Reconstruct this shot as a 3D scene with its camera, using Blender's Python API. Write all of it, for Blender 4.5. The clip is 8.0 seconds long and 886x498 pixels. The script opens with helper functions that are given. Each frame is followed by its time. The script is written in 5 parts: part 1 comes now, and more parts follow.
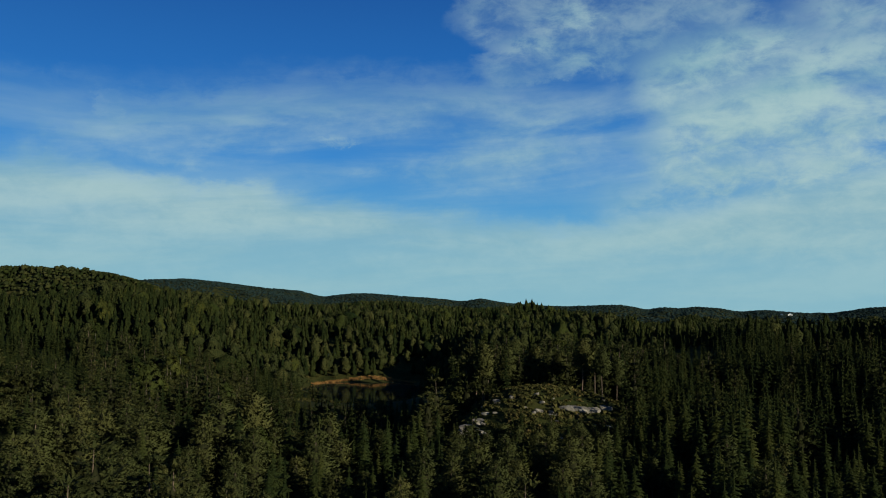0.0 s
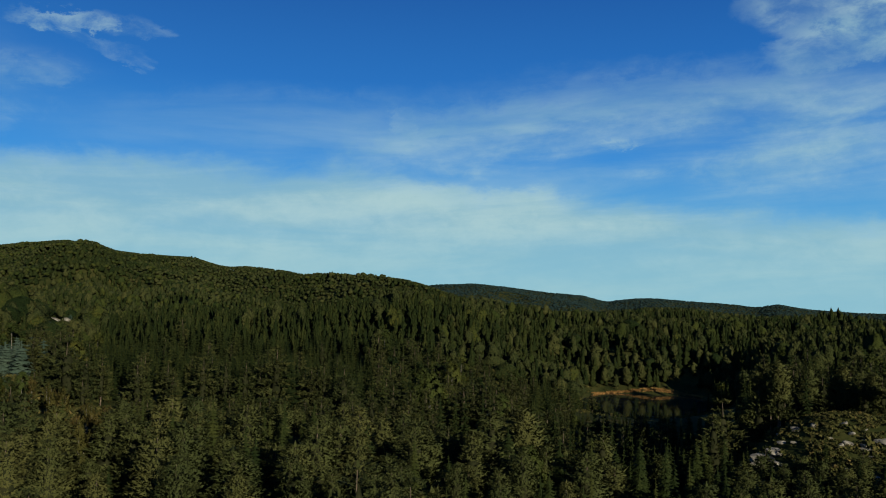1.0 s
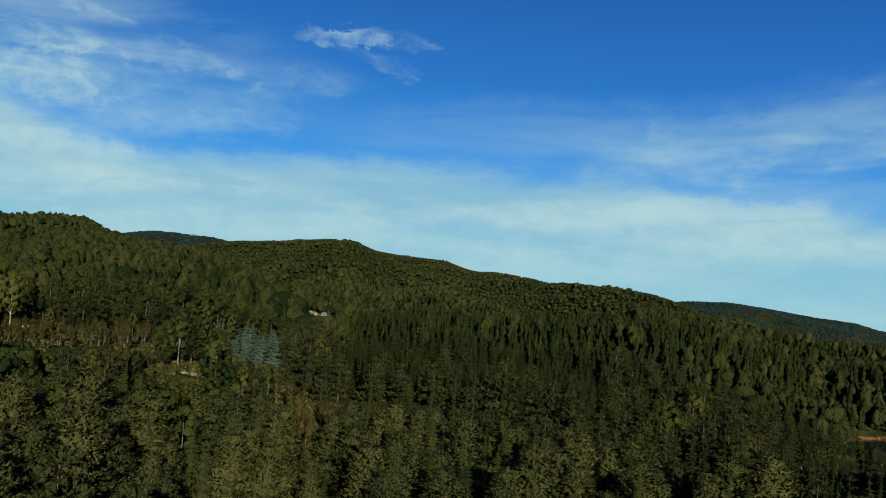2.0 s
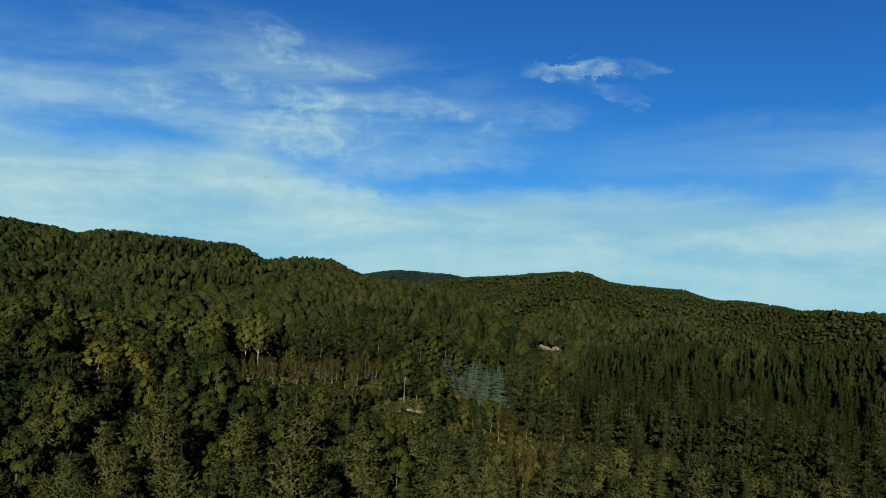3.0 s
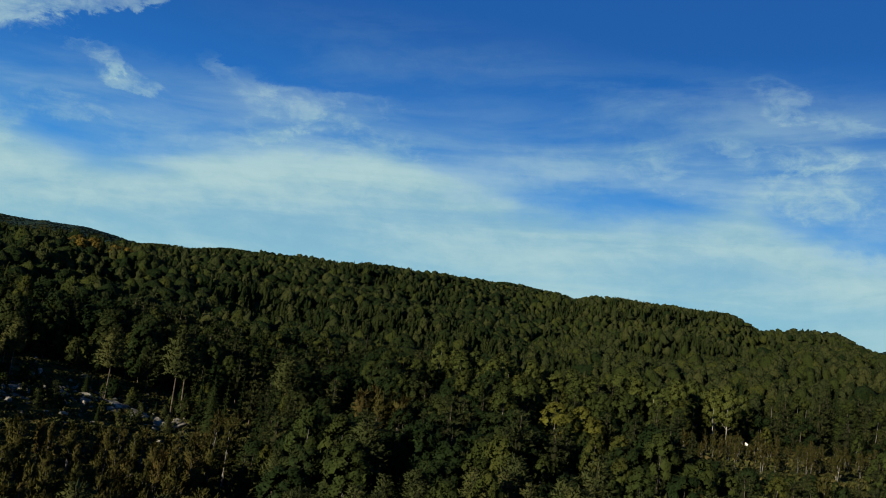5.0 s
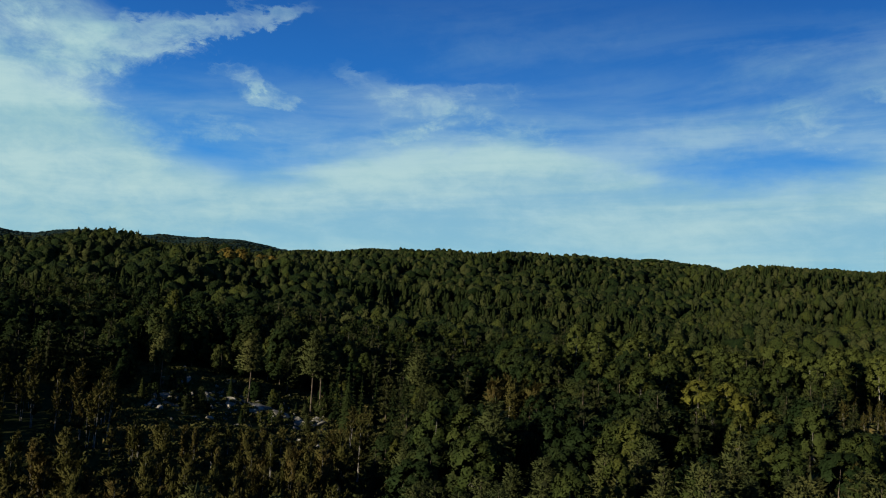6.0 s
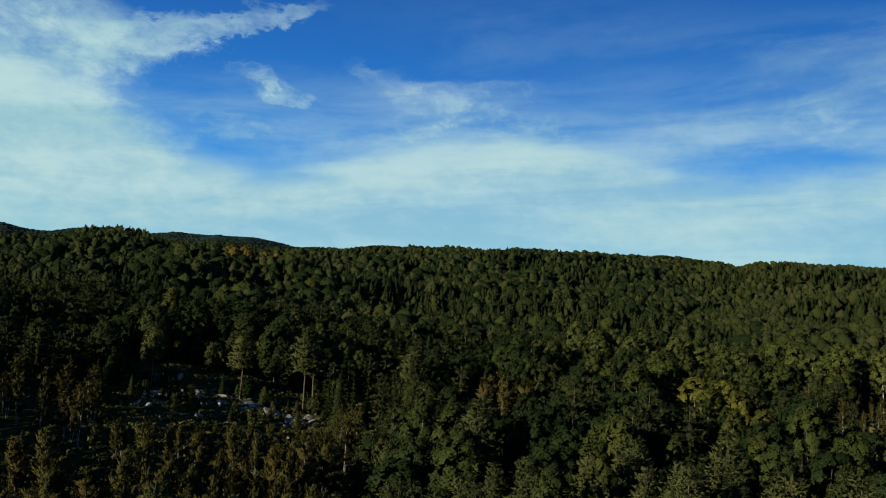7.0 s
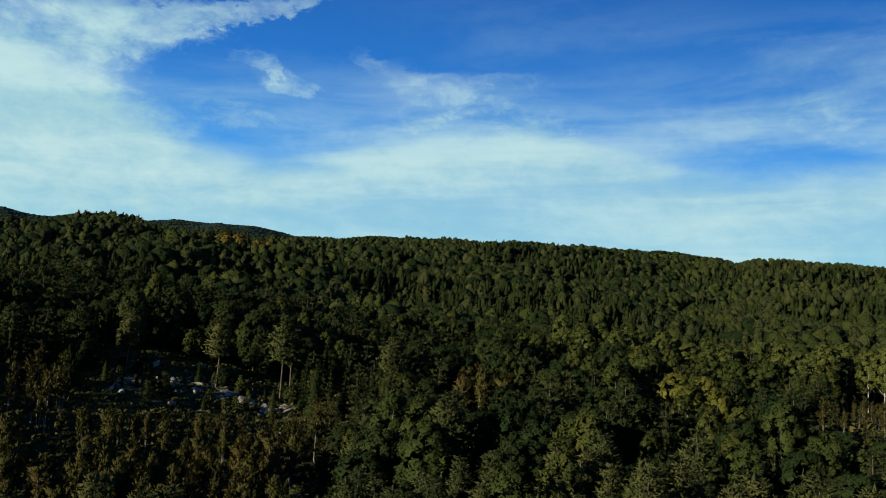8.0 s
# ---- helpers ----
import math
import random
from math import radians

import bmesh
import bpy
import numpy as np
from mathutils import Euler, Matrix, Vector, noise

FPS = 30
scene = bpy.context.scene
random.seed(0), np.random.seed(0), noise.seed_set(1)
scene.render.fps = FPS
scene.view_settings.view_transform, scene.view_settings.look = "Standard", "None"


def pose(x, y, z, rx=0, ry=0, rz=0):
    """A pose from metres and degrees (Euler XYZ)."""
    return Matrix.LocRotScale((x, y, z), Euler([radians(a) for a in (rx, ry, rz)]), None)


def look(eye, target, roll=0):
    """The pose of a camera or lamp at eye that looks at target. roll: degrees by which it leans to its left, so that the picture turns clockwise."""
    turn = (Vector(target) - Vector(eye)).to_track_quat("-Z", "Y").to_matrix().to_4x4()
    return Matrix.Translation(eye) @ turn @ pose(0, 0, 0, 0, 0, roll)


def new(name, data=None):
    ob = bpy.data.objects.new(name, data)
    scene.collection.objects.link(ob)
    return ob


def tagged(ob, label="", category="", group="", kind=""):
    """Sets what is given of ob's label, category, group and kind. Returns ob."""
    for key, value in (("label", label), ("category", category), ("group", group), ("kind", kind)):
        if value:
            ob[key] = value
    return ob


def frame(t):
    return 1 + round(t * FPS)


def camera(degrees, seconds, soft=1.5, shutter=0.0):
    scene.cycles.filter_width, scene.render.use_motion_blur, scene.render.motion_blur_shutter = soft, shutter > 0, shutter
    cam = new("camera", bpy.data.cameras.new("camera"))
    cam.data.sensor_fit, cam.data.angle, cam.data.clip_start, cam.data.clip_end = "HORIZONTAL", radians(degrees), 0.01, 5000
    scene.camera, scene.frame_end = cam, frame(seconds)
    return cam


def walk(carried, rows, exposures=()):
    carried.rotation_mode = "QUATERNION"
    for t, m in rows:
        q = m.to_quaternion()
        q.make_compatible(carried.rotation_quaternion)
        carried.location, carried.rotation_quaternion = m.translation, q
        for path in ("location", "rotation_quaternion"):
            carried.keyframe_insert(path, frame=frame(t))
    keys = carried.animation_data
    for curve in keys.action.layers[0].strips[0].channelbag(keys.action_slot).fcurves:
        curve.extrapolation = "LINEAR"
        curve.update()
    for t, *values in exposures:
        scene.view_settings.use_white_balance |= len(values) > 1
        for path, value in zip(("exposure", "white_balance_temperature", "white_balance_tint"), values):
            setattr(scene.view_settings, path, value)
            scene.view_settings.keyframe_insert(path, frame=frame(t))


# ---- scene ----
cam = camera(56.0, 8.0, soft=1.0)
PATH = [
    (0, look((10.54, -23.67, 38.51), (-8.77, 74.20, 45.22), 0.38)),
    (0.5, look((10.45, -20.02, 39.45), (-26.79, 72.43, 47.17), -0.15)),
    (1, look((10.28, -16.39, 40.35), (-40.30, 69.57, 47.23), 0.83)),
    (1.5, look((9.56, -12.81, 41.25), (-53.39, 64.47, 48.86), 3.15)),
    (1.7, look((9.21, -11.40, 41.58), (-58.30, 61.98, 48.71), 3.92)),
    (2.8, look((6.08, -4.06, 42.76), (-80.45, 45.43, 50.23), 4.19)),
    (3, look((5.31, -2.78, 42.77), (-83.95, 41.42, 51.19), 3.59)),
    (3.5, look((3.26, 0.40, 42.71), (-91.28, 30.67, 54.34), 3.96)),
    (4, look((1.13, 3.40, 42.77), (-96.75, 20.06, 54.21), 5.94)),
    (4.5, look((-1.02, 6.08, 43.02), (-100.25, 8.03, 54.61), 6.32)),
    (5, look((-3.24, 8.60, 43.35), (-101.72, -4.31, 54.34), 7.37)),
    (5.2, look((-4.09, 9.56, 43.47), (-101.83, -8.58, 53.82), 6.40)),
    (6.3, look((-8.27, 14.37, 43.74), (-103.03, -16.66, 51.34), 3.19)),
    (6.5, look((-8.99, 15.18, 43.79), (-103.60, -16.33, 51.36), 3.33)),
    (7, look((-10.79, 17.17, 43.89), (-105.53, -13.92, 51.46), 3.25)),
    (7.5, look((-12.60, 19.11, 43.97), (-107.29, -12.17, 51.41), 3.71)),
    (8, look((-14.46, 21.07, 43.98), (-109.21, -10.21, 50.58), 4.21)),
]
EXPOSURES = [(0, 0.76), (0.5, 0.84), (1, 0.90), (1.5, 0.98), (3, 1.08), (3.5, 1.05), (4.5, 0.94), (5.2, 0.94), (6.5, 1.04), (7, 1.08), (8, 1.20)]
walk(cam, PATH, EXPOSURES)

# ---- light ----
SUN_AZ, SUN_EL = 239.0, 13.5          # degrees: heading counter-clockwise from +y, height
sun_data = bpy.data.lights.new("sun", "SUN")
sun_data.energy, sun_data.angle, sun_data.color = 5.0, radians(0.5), (1.0, 0.88, 0.64)
sun = new("sun", sun_data)
sun_dir = Vector((-math.sin(radians(SUN_AZ)) * math.cos(radians(SUN_EL)), math.cos(radians(SUN_AZ)) * math.cos(radians(SUN_EL)), math.sin(radians(SUN_EL))))
sun.matrix_world = look(sun_dir * 300, (0, 0, 0))


class Nodes:
    """Short hand for building node trees."""

    def __init__(self, tree):
        self.tree = tree
        tree.nodes.clear()

    def add(self, kind):
        return self.tree.nodes.new(kind)

    def put(self, socket, value):
        if isinstance(value, bpy.types.NodeSocket):
            self.tree.links.new(value, socket)
        else:
            socket.default_value = value

    def math(self, op, a, b=0.0, c=0.0, clamp=False):
        node = self.add("ShaderNodeMath")
        node.operation, node.use_clamp = op, clamp
        for socket, value in zip(node.inputs, (a, b, c)):
            self.put(socket, value)
        return node.outputs[0]

    def smooth(self, value, low, high):
        node = self.add("ShaderNodeMapRange")
        node.interpolation_type = "SMOOTHSTEP"
        for socket, v in zip(node.inputs, (value, low, high, 0.0, 1.0)):
            self.put(socket, v)
        return node.outputs[0]

    def ramp(self, value, stops, mode="LINEAR"):
        node = self.add("ShaderNodeValToRGB")
        ramp = node.color_ramp
        ramp.interpolation = mode
        while len(ramp.elements) < len(stops):
            ramp.elements.new(0.5)
        for element, (place, colour) in zip(ramp.elements, stops):
            element.position = place
            element.color = (*colour, 1) if isinstance(colour, tuple) else (colour, colour, colour, 1)
        self.put(node.inputs[0], value)
        return node.outputs[0]

    def mix(self, factor, a, b, blend="MIX"):
        node = self.add("ShaderNodeMix")
        node.data_type, node.blend_type = "RGBA", blend
        for socket, v in ((node.inputs[0], factor), (node.inputs[6], a), (node.inputs[7], b)):
            self.put(socket, (*v, 1) if isinstance(v, tuple) and len(v) == 3 else v)
        return node.outputs[2]

    def noise(self, vector, scale, detail=4.0, rough=0.5, warp=0.0):
        node = self.add("ShaderNodeTexNoise")
        self.put(node.inputs["Vector"], vector)
        for name, v in (("Scale", scale), ("Detail", detail), ("Roughness", rough), ("Distortion", warp)):
            self.put(node.inputs[name], v)
        return node.outputs[0]

    def vector(self, x, y, z=0.0):
        node = self.add("ShaderNodeCombineXYZ")
        for socket, v in zip(node.inputs, (x, y, z)):
            self.put(socket, v)
        return node.outputs[0]


def build_sky():
    world = bpy.data.worlds.new("sky")
    scene.world = world
    world.use_nodes = True
    n = Nodes(world.node_tree)
    sky = n.add("ShaderNodeTexSky")
    sky.sky_type, sky.sun_disc = "NISHITA", False
    sky.sun_elevation, sky.sun_rotation = radians(SUN_EL), radians(-SUN_AZ)
    sky.air_density, sky.dust_density, sky.ozone_density = 1.0, 0.6, 2.5
    way = n.add("ShaderNodeTexCoord").outputs["Generated"]
    split = n.add("ShaderNodeSeparateXYZ")
    n.put(split.inputs[0], way)
    x, y, z = split.outputs
    heading = n.math("DEGREES", n.math("ARCTAN2", n.math("MULTIPLY", x, -1.0), y))
    heading = n.math("ADD", heading, n.math("MULTIPLY", n.math("LESS_THAN", heading, -90.0), 360.0))   # -90 to 270
    height = n.math("DEGREES", n.math("ARCSINE", z))
    flat = n.vector(n.math("MULTIPLY", heading, 0.1), n.math("MULTIPLY", height, 0.17))
    long = n.vector(n.math("MULTIPLY", heading, 0.030), n.math("MULTIPLY_ADD", height, 0.20, n.math("MULTIPLY", heading, 0.010)))
    slant = n.vector(n.math("MULTIPLY_ADD", heading, 0.05, n.math("MULTIPLY", height, 0.06)), n.math("MULTIPLY_ADD", height, 0.21, n.math("MULTIPLY", heading, 0.012)))
    billow = n.noise(flat, 1.2, 9.0, 0.62, 0.3)
    fine = n.noise(flat, 4.2, 8.0, 0.66, 0.3)
    calm = n.noise(long, 1.7, 6.0, 0.55, 0.4)
    streak = n.noise(slant, 1.5, 7.0, 0.55, 0.5)

    blown_a = n.math("ADD", heading, n.math("MULTIPLY_ADD", billow, 8.0, n.math("MULTIPLY_ADD", fine, 4.0, -6.0)))
    blown_h = n.math("ADD", height, n.math("MULTIPLY_ADD", streak, 2.4, n.math("MULTIPLY_ADD", fine, 2.8, -2.6)))

    def join(cover, extra):
        return n.math("SUBTRACT", n.math("ADD", cover, extra), n.math("MULTIPLY", cover, extra))

    def oval(a, h, wide, tall, tilt=0.0):
        """1 in the middle of an oval of sky, 0 past its rim."""
        da, dh = n.math("SUBTRACT", blown_a, a), n.math("SUBTRACT", blown_h, h)
        dh = n.math("SUBTRACT", dh, n.math("MULTIPLY", da, tilt))
        q = n.math("ADD", n.math("POWER", n.math("DIVIDE", da, wide), 2.0), n.math("POWER", n.math("DIVIDE", dh, tall), 2.0))
        return n.math("SUBTRACT", 1.0, n.smooth(q, 0.0, 1.0))

    # the long veil above the horizon: its upper rim by heading
    rim = [(-90, 3), (-40, 8), (-20, 9), (-12, 7.5), (-6, 6.1), (0, 5.6), (8, 5.8), (14, 6.5), (18, 7.4), (28, 8.0), (33, 8.6), (37.5, 9.4), (42.8, 8.9), (46, 9.6), (50.5, 9.6), (56, 9.0), (60, 8.6),
           (67, 8.3), (72.6, 9.0), (77.5, 11.0), (82, 10.2), (86, 9.8), (91.3, 9.9), (96, 10.8), (103, 12.0), (109, 11.1), (115.6, 10.0), (121, 8.7), (126, 9.0), (131, 11.5), (138, 14), (270, 3)]
    edge = n.math("MULTIPLY", n.ramp(n.math("DIVIDE", n.math("ADD", heading, 90.0), 360.0), [((a + 90) / 360, h / 20) for a, h in rim]), 20.0)
    lifted = n.math("ADD", height, n.math("MULTIPLY_ADD", billow, 3.0, -1.5))
    lifted = n.math("ADD", lifted, n.math("MULTIPLY_ADD", fine, 1.6, -0.8))
    below = n.math("SUBTRACT", edge, lifted)
    veil = n.math("MULTIPLY", n.smooth(below, -0.9, 1.5), n.math("MULTIPLY_ADD", n.smooth(calm, 0.28, 0.68), 0.22, 0.68))
    rim_line = n.math("MULTIPLY", n.smooth(below, -0.4, 0.5), n.math("SUBTRACT", 1.0, n.smooth(below, 0.6, 4.0)))
    cover = join(veil, n.math("MULTIPLY", rim_line, n.math("MULTIPLY", n.smooth(calm, 0.36, 0.66), 0.55)))

    # a thin haze of high cloud
    for a, h, wide, tall, much in ((8, 11, 40, 6.0, 0.34), (86, 12.4, 32, 5.4, 0.28), (112, 11.5, 24, 5.0, 0.30), (72, 12.5, 16, 4.5, 0.30), (40, 11, 20, 4.0, 0.20)):
        cover = join(cover, n.math("MULTIPLY", n.math("MULTIPLY", oval(a, h, wide, tall), n.smooth(calm, 0.28, 0.70)), much))
    # heaped white fields at both ends of the sweep
    heap = n.math("ADD", n.math("MULTIPLY", billow, 0.55), n.math("MULTIPLY", fine, 0.45))
    for a, h, wide, tall, tilt, low, much in ((5.8, 19.6, 5, 2.4, 0.0, 0.70, 0.58), (5.0, 16.5, 4.5, 1.7, 0.0, 0.72, 0.55), (-3, 18.4, 9, 3.8, 0.05, 0.68, 0.62), (-8, 14.4, 6.5, 3.6, 0.0, 0.66, 0.80), (-10.5, 10.6, 9, 3.6, -0.05, 0.64, 0.88), (-15.5, 13.0, 6, 4.0, 0.0, 0.68, 0.80),
                                              (-12, 6.3, 14, 3.4, 0.0, 0.66, 0.70), (-19, 18, 8, 5.0, 0.0, 0.70, 0.80), (-32, 14, 15, 11, 0.0, 0.66, 0.8), (137, 13.6, 9, 5.5, 0.0, 0.62, 0.92), (131, 15.4, 8, 2.0, -0.30, 0.68, 0.70), (124.5, 17.6, 7, 1.1, -0.36, 0.68, 0.60),
                                              (135.5, 8.5, 10, 6.0, 0.0, 0.62, 0.92), (129, 7.0, 9, 3.2, 0.0, 0.68, 0.70), (152, 12, 14, 12, 0.0, 0.62, 0.92)):
        inside = oval(a, h, wide * 1.2, tall * 1.2, tilt)
        thick = n.math("MULTIPLY", n.smooth(inside, 0.02, 0.75), n.math("MULTIPLY_ADD", n.smooth(heap, 0.36, 0.62), 0.65, 0.35 + 0.4 * (0.7 - low) if low < 0.68 else 0.14))
        cover = join(cover, n.math("MULTIPLY", thick, much))
    # thin combed streaks
    for a, h, wide, tall, tilt, much in ((14, 12.4, 26, 3.6, -0.05, 0.75), (26, 11.0, 16, 2.2, -0.12, 0.55), (4, 9.6, 12, 2.2, 0.0, 0.5), (76, 15.0, 24, 5.5, 0.05, 0.40), (116, 12, 22, 4.6, 0.0, 0.35), (92, 17.5, 28, 4.5, 0.1, 0.14), (98, 12.0, 26, 3.6, 0.0, 0.5)):
        comb = n.math("MULTIPLY", oval(a, h, wide, tall, tilt), n.smooth(n.math("MULTIPLY_ADD", fine, 0.25, streak), 0.46, 0.95))
        cover = join(cover, n.math("MULTIPLY", comb, much))
    # single small torn clouds
    torn = n.smooth(n.math("ADD", n.math("MULTIPLY", fine, 0.7), n.math("MULTIPLY", streak, 0.3)), 0.40, 0.66)
    for a, h, wide, tall, tilt, much in ((54.9, 17.5, 3.3, 0.9, -0.08, 0.70), (50.6, 17.3, 2.2, 0.8, 0.0, 0.28), (52.6, 15.9, 2.6, 0.6, 0.35, 0.28), (73.2, 12.7, 4.4, 2.4, 0.0, 0.80), (75.4, 14.2, 3.2, 1.2, 0.0, 0.70), (66.3, 14.4, 4.2, 1.2, 0.05, 0.62), (57.6, 14.3, 2.6, 1.0, 0.2, 0.12),
                                         (72.2, 16.4, 2.4, 0.9, 0.3, 0.45), (76.5, 18.3, 2.4, 1.2, 0.2, 0.45), (78.7, 15.0, 1.6, 0.8, 0.0, 0.50), (83.6, 13.5, 3.0, 1.8, 0.2, 0.45), (109.9, 14.3, 3.4, 1.6, 0.0, 0.78), (105.2, 14.4, 3.2, 1.5, -0.15, 0.70), (110.6, 12.6, 2.0, 0.9, 0.0, 0.60), (102.8, 12.6, 4.0, 1.1, 0.0, 0.55),
                                         (122.1, 15.0, 1.6, 0.7, 0.0, 0.75), (120.6, 14.1, 2.6, 0.9, 0.15, 0.75), (123.7, 11.7, 2.6, 1.0, 0.0, 0.45), (113.0, 15.6, 2.2, 0.9, 0.25, 0.40), (18.8, 10.9, 1.8, 0.6, 0.0, 0.65), (57.4, 14.5, 3.0, 1.2, 0.0, 0.10), (32.6, 12.7, 1.4, 0.9, 0.3, 0.3)):
        inside = oval(a, h, wide * 1.15, tall * 1.15, tilt)
        cover = join(cover, n.math("MULTIPLY", n.math("MULTIPLY", n.smooth(inside, 0.02, 0.65), n.math("MULTIPLY_ADD", torn, 0.92, 0.08)), n.math("MULTIPLY", much, 0.72)))

    # clear blue, deeper with height, over the physical sky
    blue = n.ramp(n.math("DIVIDE", height, 40.0), [(0.0, (0.24, 0.58, 0.80)), (0.10, (0.13, 0.46, 0.80)), (0.25, (0.040, 0.270, 0.74)), (0.38, (0.016, 0.160, 0.56)), (0.52, (0.011, 0.105, 0.42)), (1.0, (0.008, 0.07, 0.30))])
    physical = n.mix(1.0, sky.outputs[0], (0.04, 0.085, 0.10), "MULTIPLY")
    clear = n.mix(0.85, physical, blue)
    shade = n.smooth(n.math("ADD", n.math("MULTIPLY", fine, 0.35), n.math("MULTIPLY", calm, 0.65)), 0.36, 0.64)
    white = n.mix(shade, (0.30, 0.53, 0.60), (0.455, 0.66, 0.675))
    white = n.mix(n.smooth(height, 0.0, 7.0), n.mix(0.7, white, (0.30, 0.57, 0.66)), white)
    colour = n.mix(cover, clear, white)
    ground = n.smooth(height, -3.0, -0.5)
    colour = n.mix(ground, (0.03, 0.035, 0.025), colour)
    back = n.add("ShaderNodeBackground")
    n.put(back.inputs[0], colour)
    back.inputs[1].default_value = 0.5
    out = n.add("ShaderNodeOutputWorld")
    n.tree.links.new(back.outputs[0], out.inputs[0])


build_sky()

# ---- materials ----


def material(name, stops, scale=0.5, rough=0.85, source="place", bump=0.0, fine_scale=6.0, spec=0.2, island=0.0, through_light=0.0):
    """A surface whose colour runs through stops. source: what picks the stop: place (noise), object (each thing its own) or tint (each merged piece its own)."""
    m = bpy.data.materials.new(name)
    m.use_nodes = True
    n = Nodes(m.node_tree)
    place = n.add("ShaderNodeNewGeometry").outputs["Position"]
    broad, grain = n.noise(place, scale, 5.0, 0.6), n.noise(place, fine_scale, 4.0, 0.6)
    pick = n.math("ADD", n.math("MULTIPLY", broad, 0.75), n.math("MULTIPLY", grain, 0.25))
    pick = n.smooth(pick, 0.3, 0.7)
    if source == "object":
        own = n.add("ShaderNodeObjectInfo").outputs["Random"]
        pick = n.math("MULTIPLY_ADD", own, 0.65, n.math("MULTIPLY", pick, 0.35))
    elif source == "tint":
        read = n.add("ShaderNodeAttribute")
        read.attribute_name = "tint"
        own = read.outputs["Fac"]
        pick = n.math("MULTIPLY_ADD", own, 0.55, n.math("MULTIPLY", n.smooth(grain, 0.34, 0.70), 0.60))
        pick = n.math("SUBTRACT", pick, 0.12)
    if island:
        lone = n.add("ShaderNodeNewGeometry").outputs["Random Per Island"]
        pick = n.math("ADD", pick, n.math("MULTIPLY_ADD", lone, island, -island / 2))
    colour = n.ramp(pick, stops)
    surface = n.add("ShaderNodeBsdfPrincipled")
    n.put(surface.inputs["Base Color"], colour)
    surface.inputs["Roughness"].default_value = rough
    surface.inputs["Specular IOR Level"].default_value = spec
    if bump:
        b = n.add("ShaderNodeBump")
        b.inputs["Strength"].default_value, b.inputs["Distance"].default_value = (1.0 if bump > 1 else 0.6), bump
        n.put(b.inputs["Height"], grain)
        n.put(surface.inputs["Normal"], b.outputs[0])
    out = n.add("ShaderNodeOutputMaterial")
    shader = surface.outputs[0]
    if through_light:
        leaf, both = n.add("ShaderNodeBsdfTranslucent"), n.add("ShaderNodeMixShader")
        n.put(leaf.inputs[0], colour)
        both.inputs[0].default_value = through_light
        n.tree.links.new(shader, both.inputs[1])
        n.tree.links.new(leaf.outputs[0], both.inputs[2])
        shader = both.outputs[0]
    n.tree.links.new(shader, out.inputs[0])
    return m


FOLIAGE = {
    "spruce": [(0.0, (0.0067, 0.0117, 0.0041)), (0.5, (0.0134, 0.0193, 0.0059)), (1.0, (0.0260, 0.0303, 0.0084))],
    "pine": [(0.0, (0.0151, 0.0213, 0.0083)), (0.5, (0.0261, 0.0316, 0.0110)), (1.0, (0.0427, 0.0440, 0.0151))],
    "birch": [(0.0, (0.0158, 0.0241, 0.0069)), (0.6, (0.0248, 0.0316, 0.0083)), (1.0, (0.0427, 0.0433, 0.0096))],
    "oak": [(0.0, (0.0062, 0.0124, 0.0041)), (0.6, (0.0117, 0.0186, 0.0062)), (1.0, (0.0255, 0.0282, 0.0083))],
    "young_birch": [(0.0, (0.0255, 0.0275, 0.0078)), (0.6, (0.0360, 0.0330, 0.0100)), (1.0, (0.0490, 0.0350, 0.0120))],
    "blue_spruce": [(0.0, (0.0180, 0.0340, 0.0260)), (1.0, (0.0420, 0.0610, 0.0470))],
    "aspen": [(0.0, (0.0270, 0.0360, 0.0100)), (1.0, (0.0440, 0.0510, 0.0125))],
    "gold_birch": [(0.0, (0.0400, 0.0460, 0.0095)), (1.0, (0.0620, 0.0620, 0.0120))],
    "autumn_birch": [(0.0, (0.0900, 0.0680, 0.0160)), (1.0, (0.1500, 0.1050, 0.0230))],
    # distant hill spruces: bluer stops, the haze is put into their colour
    "haze_spruce": [(0.0, (0.0080, 0.0180, 0.0185)), (1.0, (0.0160, 0.0290, 0.0280))],
}
LEAF = {k: material(k + "_leaves", v, 0.4, 0.75, "object", fine_scale=3.0, island=0.12, through_light=0.06, spec=0.02) for k, v in FOLIAGE.items()}
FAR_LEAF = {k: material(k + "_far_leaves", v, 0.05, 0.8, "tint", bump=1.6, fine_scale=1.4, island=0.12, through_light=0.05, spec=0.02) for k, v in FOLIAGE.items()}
BARK = {
    "spruce": material("spruce_bark", [(0.0, (0.05, 0.038, 0.03)), (1.0, (0.11, 0.09, 0.07))], 2.0, 0.9, bump=0.03, fine_scale=9.0),
    "pine": material("pine_bark", [(0.0, (0.03, 0.024, 0.018)), (1.0, (0.085, 0.066, 0.05))], 1.2, 0.9, bump=0.03, fine_scale=9.0),
    "birch": material("birch_bark", [(0.0, (0.04, 0.037, 0.034)), (0.5, (0.09, 0.086, 0.078)), (1.0, (0.17, 0.162, 0.146))], 1.5, 0.8, bump=0.01, fine_scale=7.0),
}
BARK["aspen"] = material("aspen_bark", [(0.0, (0.09, 0.086, 0.075)), (1.0, (0.24, 0.232, 0.21))], 1.2, 0.8, bump=0.01, fine_scale=7.0)
BARK["oak"] = BARK["blue_spruce"] = BARK["haze_spruce"] = BARK["spruce"]
BARK["young_birch"] = BARK["autumn_birch"] = BARK["gold_birch"] = BARK["birch"]
